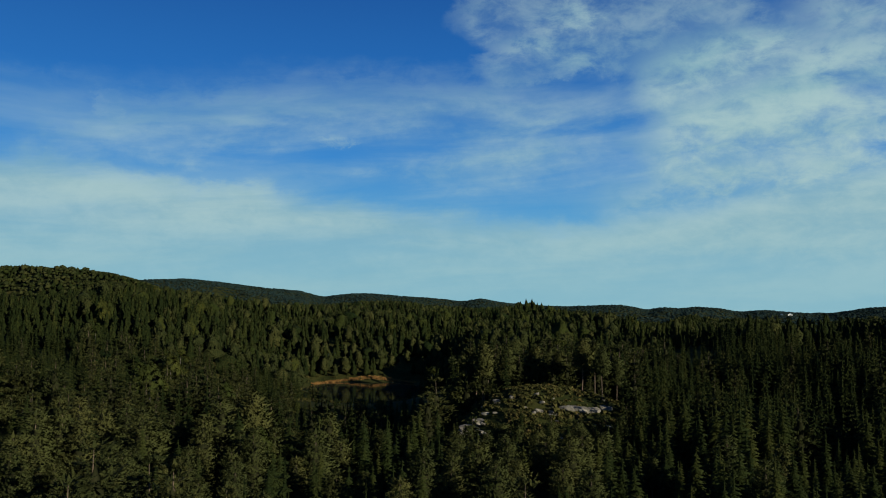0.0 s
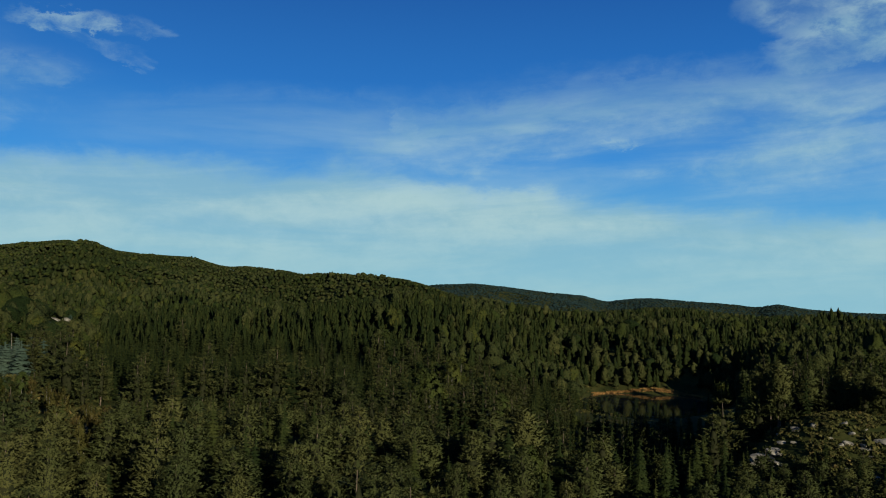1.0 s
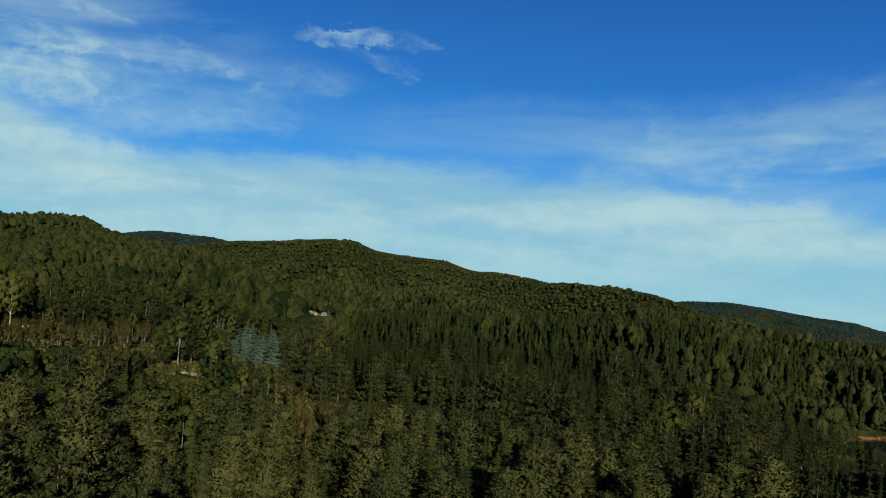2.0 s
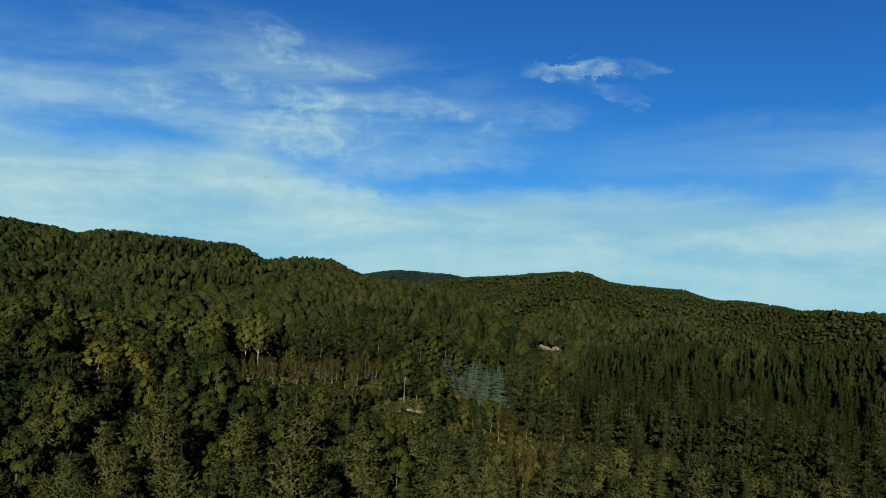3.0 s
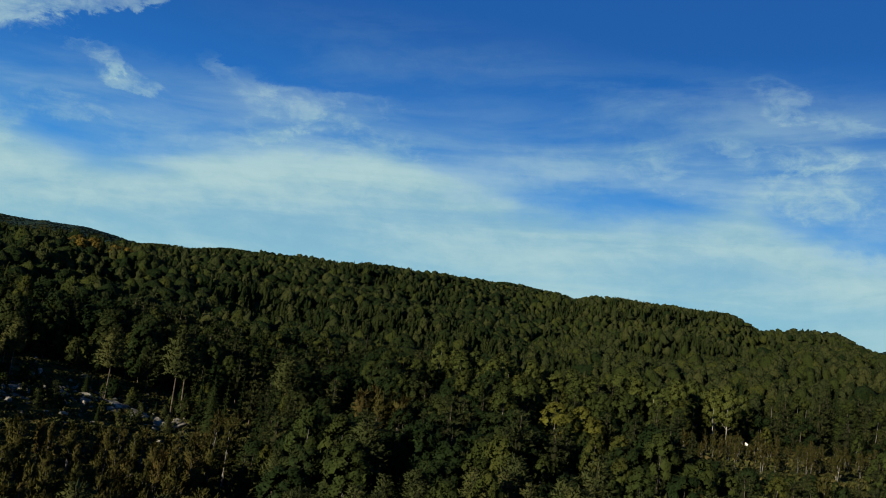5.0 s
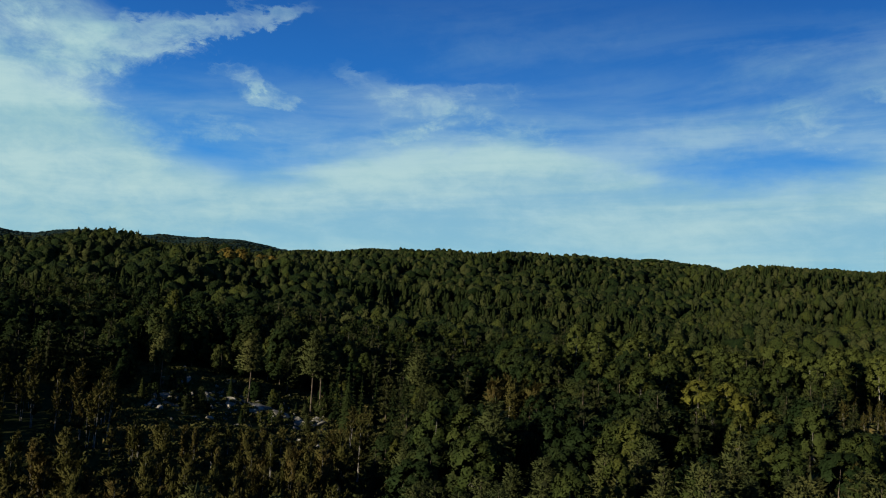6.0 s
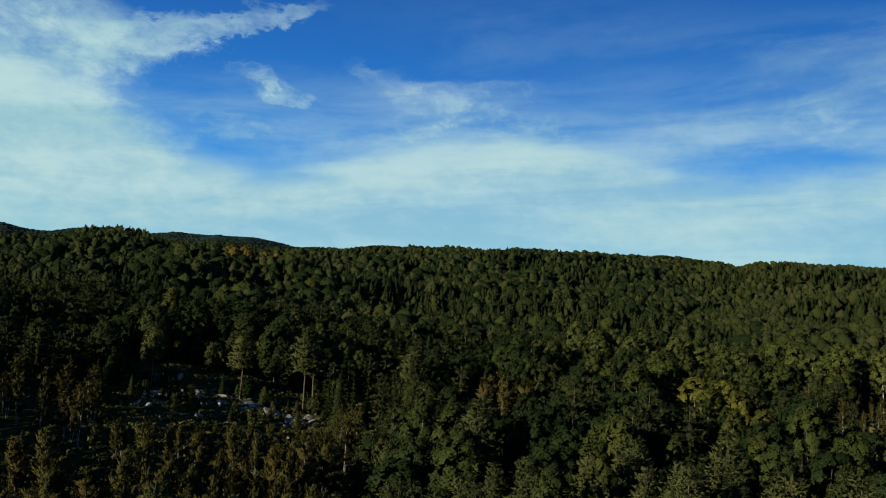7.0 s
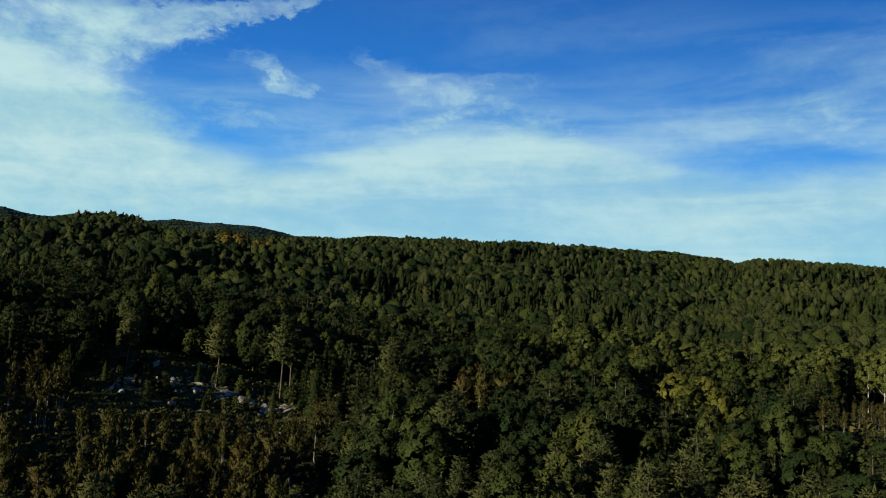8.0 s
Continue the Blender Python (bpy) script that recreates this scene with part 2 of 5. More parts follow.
GROUND = material("forest_floor", [(0.0, (0.010, 0.014, 0.005)), (0.4, (0.018, 0.023, 0.007)), (0.75, (0.030, 0.032, 0.010)), (1.0, (0.045, 0.040, 0.014))], 0.06, 0.95, bump=0.15, fine_scale=1.3, spec=0.02)
ROCK = material("pale_rock", [(0.0, (0.05, 0.047, 0.040)), (0.5, (0.098, 0.093, 0.079)), (1.0, (0.20, 0.188, 0.16))], 0.5, 0.85, bump=0.08, fine_scale=3.5)
# near-black crown cores: the shade between boughs, put in as colour
CORE_SHADE = material("crown_core_shade", [(0.0, (0.007, 0.009, 0.004)), (1.0, (0.015, 0.016, 0.008))], 0.6, 0.95, fine_scale=4.0, spec=0.02)
REED = material("dry_reed", [(0.0, (0.07, 0.04, 0.014)), (1.0, (0.19, 0.11, 0.04))], 0.4, 0.9, fine_scale=4.0, spec=0.02)

# ---- the lie of the land ----
EYE = 42.0                       # the height from which the crests are reckoned
rng = np.random.default_rng(7)


def by_heading(pairs, wide=1.2):
    """A smooth run of values round the compass, from (heading, value) pairs between -90 and 270 degrees."""
    a = np.arange(-90, 270, 0.25)
    pairs = sorted(pairs)
    v = np.interp(a, [p[0] for p in pairs], [p[1] for p in pairs])
    k = np.exp(-0.5 * (np.arange(-24, 25) * 0.25 / wide) ** 2)
    v = np.convolve(np.pad(v, 24, mode="edge"), k / k.sum(), mode="valid")
    return lambda az: np.interp(az, a, v)


near_low = by_heading([(-90, 8), (-20, 6), (-8, 5), (3, 5), (8, 4), (14, 3), (20, 3), (27, 6), (35, 8), (42, 9), (50, 10), (57, 12), (62, 13), (67, 14), (75, 13), (85, 12), (97, 11), (105, 8.5), (115, 8.5), (122, 9.5), (135, 12), (160, 11), (270, 8)], 3)
near_high = by_heading([(-90, 12), (-20, 12), (-8, 12), (3, 13), (8, 8), (14, 1), (20, 1), (27, 6), (35, 11), (42, 14), (50, 17), (57, 18), (62, 21), (67, 23), (75, 22), (85, 20), (97, 20), (105, 20), (110, 21), (115, 27), (122, 32), (135, 32), (160, 18), (270, 12)], 2.5)
# three tiers of hills: how far off each crest lies, and how high its treetops stand over the level of EYE, in degrees
front_far = by_heading([(-90, 400), (-8, 360), (-4, 400), (0, 620), (3, 700), (20, 760), (25, 700), (29, 540), (33, 440), (48, 430), (53.4, 460), (56, 520), (59, 650), (63.2, 850), (68.8, 1100), (80, 1200), (92, 1200), (103, 1000), (113, 850), (121, 700), (135, 620), (270, 420)], 1.5)
front_lift = by_heading([(-90, -0.5), (-20, -0.99), (-13, -1.04), (-7.5, -1.13), (-5, -1.47), (-1.4, -0.73), (2.4, -0.14), (5, 0.16), (9, -0.16), (11.6, 0.02), (14.2, 0.29), (17, 0.13), (19.6, -0.07), (22.2, -0.11), (25.3, 0.22), (28, 0.42), (30.5, 0.83), (33.3, 0.97), (40, 0.42), (47.8, 0.14),
                         (50.5, -0.19), (53.4, -0.54), (56, -0.08), (59.1, 1.27), (63.2, 2.14), (66.6, 2.56), (68.8, 2.9)]
                        + [(69.4, 3.0), (70.4, 3.4), (71, 3.66), (73.5, 3.8), (74.6, 3.53), (76.1, 3.46), (76.7, 3.95), (77.8, 4.33), (80.3, 4.32), (82.7, 4.42), (84.5, 4.56), (86.4, 4.45), (87.5, 4.08), (88.6, 4.47), (90.3, 4.59), (91.5, 4.78), (93.9, 4.72), (96.3, 4.8), (99.4, 4.74), (102, 4.8), (104.5, 4.57),
                           (107.5, 4.66), (111.4, 4.65), (113, 4.4), (115.6, 4.3), (117.3, 4.0), (121, 3.79), (123.6, 3.85), (124.8, 4.17), (127.5, 4.33), (128.6, 4.24), (133.4, 3.43), (140, 3.2), (200, 1), (270, -0.5)], 0.35)
second_far = by_heading([(-90, 1000), (29, 950), (33, 1150), (40, 1350), (55, 1650), (66, 1900), (270, 1500)], 2)
second_lift = by_heading([(-90, -4), (10, -3), (20, -0.92), (29.1, 0.69), (31.3, 1.46), (33, 1.93), (35.5, 2.13), (37.2, 2.19), (39.1, 2.31), (39.9, 2.15), (41.7, 2.42), (43.8, 2.63), (45.2, 2.5), (46, 2.69), (47.3, 3.11), (50.5, 3.23), (52.4, 3.4), (53.4, 3.88), (55.5, 3.93), (57.7, 3.64), (59.9, 3.35), (61.5, 3.23), (63.5, 2.9), (66, 2.06), (72, 0.18), (80, -4), (270, -4)], 0.35)
back_far = by_heading([(-90, 3500), (40, 3500), (52, 2600), (76, 2500), (100, 3000), (270, 3000)], 3)
back_lift = by_heading([(-90, 1), (-40, 0.39), (-19.1, 0.23), (-16.3, 0.09), (-13.9, -0.29), (-12.3, -0.27), (-10.2, -0.12), (-8.4, -0.28), (-7.7, -0.05), (-6, 0.08), (-4.7, -0.09), (-3.9, 0.09), (-2.7, -0.2), (-1.8, 0.07), (-0.9, 0.18), (1, 0.08), (2.8, 0.0), (5.4, 0.15), (6.9, 0.26), (8.4, 0.53), (9.7, 0.29), (10.7, 0.43), (12.5, 0.57), (14.4, 0.7), (16.3, 0.87),
                        (17.8, 0.78), (19.4, 0.53), (20.8, 0.96), (23.4, 1.16), (25.3, 1.38), (28.3, 1.72), (31, 1.57), (34, 1.11)]
                       + [(45, 0.61), (60, 2.35), (62.2, 3.16), (63.3, 3.3), (65.1, 3.31), (66.6, 3.36), (68.8, 2.92), (72, 1.68), (80, 1.09), (112, 3.1), (117.4, 3.9), (119.3, 4.2), (120.8, 4.43), (124.1, 4.29), (126, 4.28), (127.5, 4.13), (129.6, 4.21), (131.4, 4.18), (133.3, 3.76), (134.3, 3.79), (135.8, 4.1), (137.4, 3.81), (140, 3.61), (170, 2), (270, 1)], 0.3)

WAVES = [(rng.uniform(0, 2 * np.pi), rng.uniform(0, 2 * np.pi), length) for length in (420, 310, 230, 170, 130, 95, 70, 52, 38, 29, 21)]


def roll_noise(x, y):
    out = np.zeros_like(x)
    for turn, start, length in WAVES:
        out += length * 0.011 * np.sin((x * np.cos(turn) + y * np.sin(turn)) * 2 * np.pi / length + start + 1.3 * np.sin((x * np.sin(turn) - y * np.cos(turn)) * 4.1 / length))
    return out


def polar(x, y):
    az = np.degrees(np.arctan2(-x, y))
    return np.where(az < -90, az + 360, az), np.hypot(x, y)


def at(az, d):
    return -math.sin(radians(az)) * d, math.cos(radians(az)) * d


POND = (-95.8, 338.7)            # its middle; water level is 0
POND_WIDE, POND_LONG = 27.0, 43.0
POND_TURN = radians(15.8)


def pond_reach(x, y):
    """1 on the pond's shore, less inside."""
    dx, dy = x - POND[0], y - POND[1]
    u, v = dx * math.cos(POND_TURN) + dy * math.sin(POND_TURN), -dx * math.sin(POND_TURN) + dy * math.cos(POND_TURN)
    wobble = 1 + 0.06 * np.sin(3 * np.arctan2(v, u) + 0.6) + 0.05 * np.sin(7 * np.arctan2(v, u))
    return (np.abs(u / POND_WIDE) ** 3 + np.abs(v / POND_LONG) ** 3) ** (1 / 3) / wobble


BUMPS = [(-0.5, 171, 11.5, 22), (5.5, 167, 6.5, 15), (28, 480, 4, 60)]
SHADE_RIDGE = (205.0, 60.0, 330.0, 32.0, 42.0)   # an unseen wooded ridge, added to shade the dark spruces: its x, where it begins and ends in y, height, half width


def hill(d, far, lift, cover, front, behind):
    """A ridge: its height at a distance, from where its treetops stand, the depth of the wood on it, and its two slopes."""
    crest = EYE + far * np.tan(np.radians(lift)) - cover
    return crest - np.where(d < far, front * (np.hypot(far - d, 60) - 60), behind * (d - far))


def terrain(x, y):
    x, y = np.asarray(x, float), np.asarray(y, float)
    az, d = polar(x, y)
    low, high = near_low(az), near_high(az)
    z = np.where(d < 130, 8 + (low - 8) * np.clip((d - 30) / 100, 0, 1), low + (high - low) * np.clip((d - 130) / 90, 0, 1))
    far = front_far(az)
    crest = EYE + far * np.tan(np.radians(front_lift(az))) - np.interp(far, [380, 700, 900], [12.5, 9, 7.5])
    t = np.clip((d - 220) / (far - 220), 0, 1)
    z = np.where(d > 220, high + (crest - high) * (0.5 * t + 0.5 * t * t * (3 - 2 * t)), z)
    z = np.where(d > far, np.maximum(crest - (d - far) * 0.11, -4), z)
    far2, far3 = second_far(az), back_far(az)
    z = np.where(d > far + 40, np.maximum(z, hill(d, far2, second_lift(az), 8, 0.13, 0.10)), z)
    z = np.where(d > far + 60, np.maximum(z, hill(d, far3, back_lift(az), 7, 0.11, 0.06)), z)
    z = np.maximum(z, -6)
    for a, dist, tall, wide in BUMPS:
        bx, by = at(a, dist)
        z = z + tall * np.exp(-((x - bx) ** 2 + (y - by) ** 2) / wide**2)
    rx, y0, y1, tall, wide = SHADE_RIDGE
    z = z + tall * np.exp(-(((x - rx) / wide) ** 2)) * np.clip((y - y0 + 60) / 60, 0, 1) * np.clip((y1 + 60 - y) / 60, 0, 1)
    calm = np.maximum.reduce([np.exp(-(((d - f) / w) ** 2)) for f, w in ((far, 110), (far2, 170), (far3, 350))])
    z = z + roll_noise(x, y) * np.interp(d, [60, 200, 450, 900, 5000], [0.05, 0.3, 1.0, 1.7, 1.6]) * (1 - 0.9 * calm)
    z = np.where((d < far) & (d > 380), np.minimum(z, EYE + d * np.tan(np.radians(front_lift(az) - 0.12)) - 7.5), z)
    z = np.where((d > far + 40) & (d < far2) & (az > 28) & (az < 66), np.minimum(z, EYE + d * np.tan(np.radians(second_lift(az) - 0.08)) - 7.5), z)
    q = pond_reach(x, y)
    shore = np.clip((q - 1.08) / 1.1, 0, 1)
    return np.where(q < 2.18, (1 - shore) * np.minimum(-1.5 + np.maximum(q - 0.95, 0) * 26, 0.4) + shore * z, z)


def mesh_from(name, verts, faces, mats, index=None, tint=None, smooth=False, normals=None):
    """A mesh from arrays; faces is an (n, 3) or (n, 4) array."""
    me = bpy.data.meshes.new(name)
    verts, faces = np.asarray(verts, np.float32), np.asarray(faces, np.int32)
    count, size = faces.shape
    me.vertices.add(len(verts))
    me.vertices.foreach_set("co", verts.ravel())
    me.loops.add(count * size)
    me.loops.foreach_set("vertex_index", faces.ravel())
    me.polygons.add(count)
    me.polygons.foreach_set("loop_start", np.arange(0, count * size, size, dtype=np.int32))
    for m in mats:
        me.materials.append(m)
    if index is not None:
        me.polygons.foreach_set("material_index", np.asarray(index, np.int32))
    if tint is not None:
        me.attributes.new("tint", "FLOAT", "POINT").data.foreach_set("value", np.asarray(tint, np.float32))
    if smooth:
        me.polygons.foreach_set("use_smooth", np.ones(count, bool))
    me.update(calc_edges=True)
    if normals is not None:
        me.normals_split_custom_set_from_vertices(normals.tolist())
    return me


RINGS = np.concatenate([[0.5], np.geomspace(12, 4880, 190)])
TURNS = np.arange(-90, 270, 0.36)
_a = np.radians(TURNS)
GRID = terrain(-np.sin(_a)[None] * RINGS[:, None], np.cos(_a)[None] * RINGS[:, None])


def ground_z(x, y):
    """The height of the ground sheet itself, between its rings and spokes."""
    az, d = polar(np.asarray(x, float), np.asarray(y, float))
    i = np.clip(np.searchsorted(RINGS, d) - 1, 0, len(RINGS) - 2)
    f = np.clip((d - RINGS[i]) / (RINGS[i + 1] - RINGS[i]), 0, 1)
    t = (az + 90) / 0.36
    j = np.floor(t).astype(int) % len(TURNS)
    k, h = (j + 1) % len(TURNS), t - np.floor(t)
    return (GRID[i, j] * (1 - h) + GRID[i, k] * h) * (1 - f) + (GRID[i + 1, j] * (1 - h) + GRID[i + 1, k] * h) * f


def build_ground():
    rings, az, z = RINGS, np.radians(TURNS), GRID
    n, m = len(rings), len(az)
    x, y = -np.sin(az)[None] * rings[:, None], np.cos(az)[None] * rings[:, None]
    verts = np.stack([x, y, z], -1).reshape(-1, 3)
    i, j = np.meshgrid(np.arange(n - 1), np.arange(m), indexing="ij")
    k = (j + 1) % m
    faces = np.stack([i * m + j, i * m + k, (i + 1) * m + k, (i + 1) * m + j], -1).reshape(-1, 4)[:, ::-1]
    ob = new("ground", mesh_from("ground", verts, faces, [GROUND], smooth=True))
    tagged(ob, "hilly forest floor of moss, heather and bare soil", "ground", kind="structure")


build_ground()

# ---- tree shapes: a trunk and a crown each, one metre tall, to be scaled ----


def tris(points):
    """Loose triangles (n, 3, 3) as vertices and faces."""
    p = np.asarray(points).reshape(-1, 3)
    return p, np.arange(len(p)).reshape(-1, 3)


def stem(path, radii, sides=6):
    """A tapered round stem along a path."""
    path, ring = np.asarray(path, float), np.linspace(0, 2 * np.pi, sides, endpoint=False)
    v = np.concatenate([p + r * np.stack([np.cos(ring), np.sin(ring), 0 * ring], -1) for p, r in zip(path, radii)])
    f = []
    for k in range(len(path) - 1):
        for s in range(sides):
            a, b = k * sides + s, k * sides + (s + 1) % sides
            f += [(a, b, b + sides), (a, b + sides, a + sides)]
    return v, np.array(f)


def join_meshes(parts):
    v, f, n = [], [], 0
    for a, b in parts:
        v.append(a), f.append(b + n)
        n += len(a)
    return np.concatenate(v), np.concatenate(f)


def tuft(g, middle, size, count, flat=0.6, leaf=0.5, lift=0.0, axis=(0, 0)):
    """A clump of leaf sprays about a point, their faces turned outwards and up."""
    middle = np.asarray(middle, float)
    way = g.normal(size=(count, 3))
    way /= np.linalg.norm(way, axis=1)[:, None]
    c = middle + way * g.uniform(0.3, 1.0, (count, 1)) * size * np.array([1, 1, flat])
    out = np.array([middle[0] - axis[0], middle[1] - axis[1], 0.0])
    out /= np.linalg.norm(out) + 1e-6
    face = way * 0.8 + out * 0.7 + np.array([0, 0, 0.55]) + g.normal(size=(count, 3)) * 0.35
    face /= np.linalg.norm(face, axis=1)[:, None]
    u = np.cross(face, g.normal(size=(count, 3)))
    u /= np.linalg.norm(u, axis=1)[:, None]
    w = np.cross(face, u)
    s = size * leaf * g.uniform(0.6, 1.4, (count, 1))
    return np.stack([c - u * s * 0.6 - w * s * 0.6, c + u * s * 0.75 - w * s * 0.35 + face * s * 0.15, c - u * s * 0.1 + w * s + np.array([0, 0, lift]) * s], 1)


def clump(g, middle, way, long, wide, ragged=0.3):
    """A small closed tuft of needles or leaves, drawn out along a way: six uneven faces."""
    way = np.asarray(way, float) / (np.linalg.norm(way) + 1e-6)
    side = np.cross(way, g.normal(size=3))
    side /= np.linalg.norm(side) + 1e-6
    other = np.cross(way, side)
    j = g.uniform(1 - ragged, 1 + ragged, 5)
    m = np.asarray(middle, float) + way * long * g.uniform(-0.25, 0.15)
    ring = [m + (side * math.cos(2.094 * k) + other * math.sin(2.094 * k)) * wide * j[k] for k in range(3)]
    tip, root = np.asarray(middle) + way * long * j[3], np.asarray(middle) - way * long * 0.7 * j[4]
    return [(ring[k], ring[(k + 1) % 3], tip) for k in range(3)] + [(ring[(k + 1) % 3], ring[k], root) for k in range(3)]


def spruce_shape(seed, whorls, per, twigs, slim=0.17, bare=0.05, broad=0.34):
    g = np.random.default_rng(seed)
    out = []
    for k in range(whorls):
        h = bare + (1 - bare) * ((k + g.uniform(-0.2, 0.2)) / whorls)
        h = min(max(h, bare), 0.985)
        reach = slim * (1 - h) ** 0.8 * g.uniform(0.8, 1.12) + 0.012
        turn = g.uniform(0, 6.3)
        for b in range(per if h < 0.85 else max(3, per // 2)):
            a = turn + b * 2 * np.pi / per + g.uniform(-0.25, 0.25)
            r = reach * g.uniform(0.7, 1.15)
            o, side = np.array([np.cos(a), np.sin(a), 0]), np.array([-np.sin(a), np.cos(a), 0])
            droop = r * g.uniform(0.25, 0.6)
            root, mid, tip = np.array([0, 0, h + 0.012]), o * r * 0.55 + [0, 0, h - droop * 0.35], o * r + [0, 0, h - droop * 0.75]
            w = (r * broad + 0.004) * g.uniform(0.8, 1.2)
            sag = np.array([0, 0, -w * 0.7])
            out += [(root, mid + side * w + sag, tip), (root, tip, mid - side * w + sag)]
            for s in range(twigs):
                f = g.uniform(0.35, 0.95)
                p = root + (tip - root) * f
                q = p + o * r * g.uniform(0.1, 0.35) + side * w * g.uniform(-2.6, 2.6) + [0, 0, -droop * g.uniform(0.2, 0.9)]
                out.append((p, p + side * w * 0.35 * g.choice([-1, 1]) + o * r * 0.12, q))
    out += [((0, 0, 1.0), (0.008, 0, 0.93), (-0.005, 0.007, 0.93)), ((0, 0, 1.0), (-0.006, -0.006, 0.93), (0.006, -0.003, 0.93))]
    return stem([(0, 0, -0.06), (0, 0, 0.4), (0, 0, 0.93)], [0.014, 0.010, 0.003], 5), join_meshes([tris(out), stem([(0, 0, bare), (0, 0, 0.3), (0, 0, 0.95)], [slim * 0.16, slim * 0.18, 0.003], 5)]), None


def pine_shape(seed, whorls, per, tufts, bare=0.15, wide=0.26, blunt=0.7, size=1.0, core=0.62):
    """A Scots pine: uneven tiers of boughs that carry upswept tufts, the top rounded and ragged."""
    g = np.random.default_rng(seed)
    bend = g.uniform(-0.03, 0.03, 2)
    line = [(bend[0] * np.sin(3 * h), bend[1] * np.sin(2.4 * h), h) for h in (-0.05, 0.2, 0.45, 0.7, 0.93)]
    wood, out = [stem(line, [0.014, 0.012, 0.010, 0.006, 0.002], 5)], []
    spots, ways, longs = [], [], []
    for k in range(whorls):
        h = bare + (0.97 - bare) * (k + g.uniform(0.1, 0.9)) / whorls
        u = (h - bare) / (1 - bare)
        girth = wide * (1 - u) ** blunt * min(1.0, 0.55 + 1.8 * u) + 0.015
        p = np.array([np.interp(h, [c[2] for c in line], [c[0] for c in line]), np.interp(h, [c[2] for c in line], [c[1] for c in line]), h])
        turn, count = g.uniform(0, 6.3), per if u < 0.7 else max(3, per - 3)
        for b in range(count):
            a = turn + b * 2 * np.pi / count + g.uniform(-0.35, 0.35)
            r = girth * g.uniform(0.6, 1.2)
            o, side = np.array([np.cos(a), np.sin(a), 0]), np.array([-np.sin(a), np.cos(a), 0])
            tip = p + o * r + [0, 0, r * g.uniform(-0.2, 0.25)]
            for s in range(tufts):
                f = 1.0 - 0.68 * s / max(tufts, 1)
                q = p + (tip - p) * f + side * r * g.uniform(-0.42, 0.42) * (0.4 + 0.6 * (s > 0)) + [0, 0, g.uniform(-0.018, 0.022)]
                way = o * g.uniform(0.6, 1.0) + side * g.uniform(-0.5, 0.5) + [0, 0, g.uniform(0.05, 0.6)]
                long = (0.026 + 0.10 * r) * g.uniform(0.75, 1.35) * size
                spots.append(q), ways.append(way), longs.append(long)
        if k % 2 == 0 and whorls > 9:
            a = g.uniform(0, 6.3)
            tip = p + np.array([np.cos(a), np.sin(a), 0.1]) * girth * 0.8
            wood.append(stem([p, tip], [0.004, 0.001], 3))
    out += clump(g, (line[-1][0], line[-1][1], 0.95), (0, 0, 1), 0.045, 0.02)
    # a closed core, coloured near-black to darken the gaps between tufts
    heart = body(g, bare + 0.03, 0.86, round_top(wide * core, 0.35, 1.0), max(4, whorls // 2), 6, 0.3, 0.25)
    long = np.array(longs)[:, None]
    needles = fans(g, np.array(spots), np.array(ways), long * 1.15, long * 0.46, 3, 0.40, None)
    return join_meshes(wood), tris(np.concatenate([needles, np.array(out)])), heart


def body(g, low, high, radius, levels, sides, lump=0.2, tiers=0.0, centre=(0, 0)):
    """A closed uneven body round an upright axis; radius is a function of the height between 0 and 1."""
    ph = g.uniform(0, 6.28, 3)
    row = np.arange(levels)[:, None] + np.zeros((1, sides))
    u = (row + 0.5 + g.uniform(-0.22, 0.22, (levels, sides))) / levels
    a = (np.arange(sides)[None] + 0.5 * (row % 2) + g.uniform(-0.2, 0.2, (levels, sides))) * 2 * np.pi / sides
    r = radius(u) * (1 + lump * (np.sin(2 * a + ph[0] + 4 * u) + np.sin(3 * a + ph[1] - 6 * u) + 0.8 * np.sin(8 * u + ph[2] + a)) / 1.8 + lump * 0.6 * g.uniform(-1, 1, u.shape))
    r = r * (1 + tiers * ((row % 2) * 2 - 1))
    v = np.stack([centre[0] + r * np.cos(a), centre[1] + r * np.sin(a), low + (high - low) * u], -1).reshape(-1, 3)
    v = np.concatenate([v, [[centre[0], centre[1], low + 0.1 * (high - low) / levels], [centre[0], centre[1], high]]])
    f, n = [], levels * sides
    for k in range(sides):
        j = (k + 1) % sides
        f += [(n, j, k), (n + 1, n - sides + k, n - sides + j)]
        for i in range(levels - 1):
            p, q, r2, s2 = i * sides + k, i * sides + j, (i + 1) * sides + j, (i + 1) * sides + k
            f += [(p, q, r2), (p, r2, s2)] if i % 2 else [(p, q, s2), (q, r2, s2)]
    return v, np.array(f)


def round_top(wide, low=0.5, bulge=0.5):
    """The outline of a rounded crown: its girth, how full its foot is, and how blunt its head."""
    return lambda u: wide * np.clip(low + (1 - low) * u / 0.3, 0, 1) * np.clip(1 - np.clip((u - 0.3) / 0.72, 0, 1) ** 2, 0.01, 1) ** bulge


def cone(wide):
    return lambda u: wide * np.clip(1 - u, 0.02, 1) ** 0.85


def ball(r):
    return lambda u: r * np.sqrt(np.clip(1 - (2 * u - 1) ** 2, 0.05, 1))


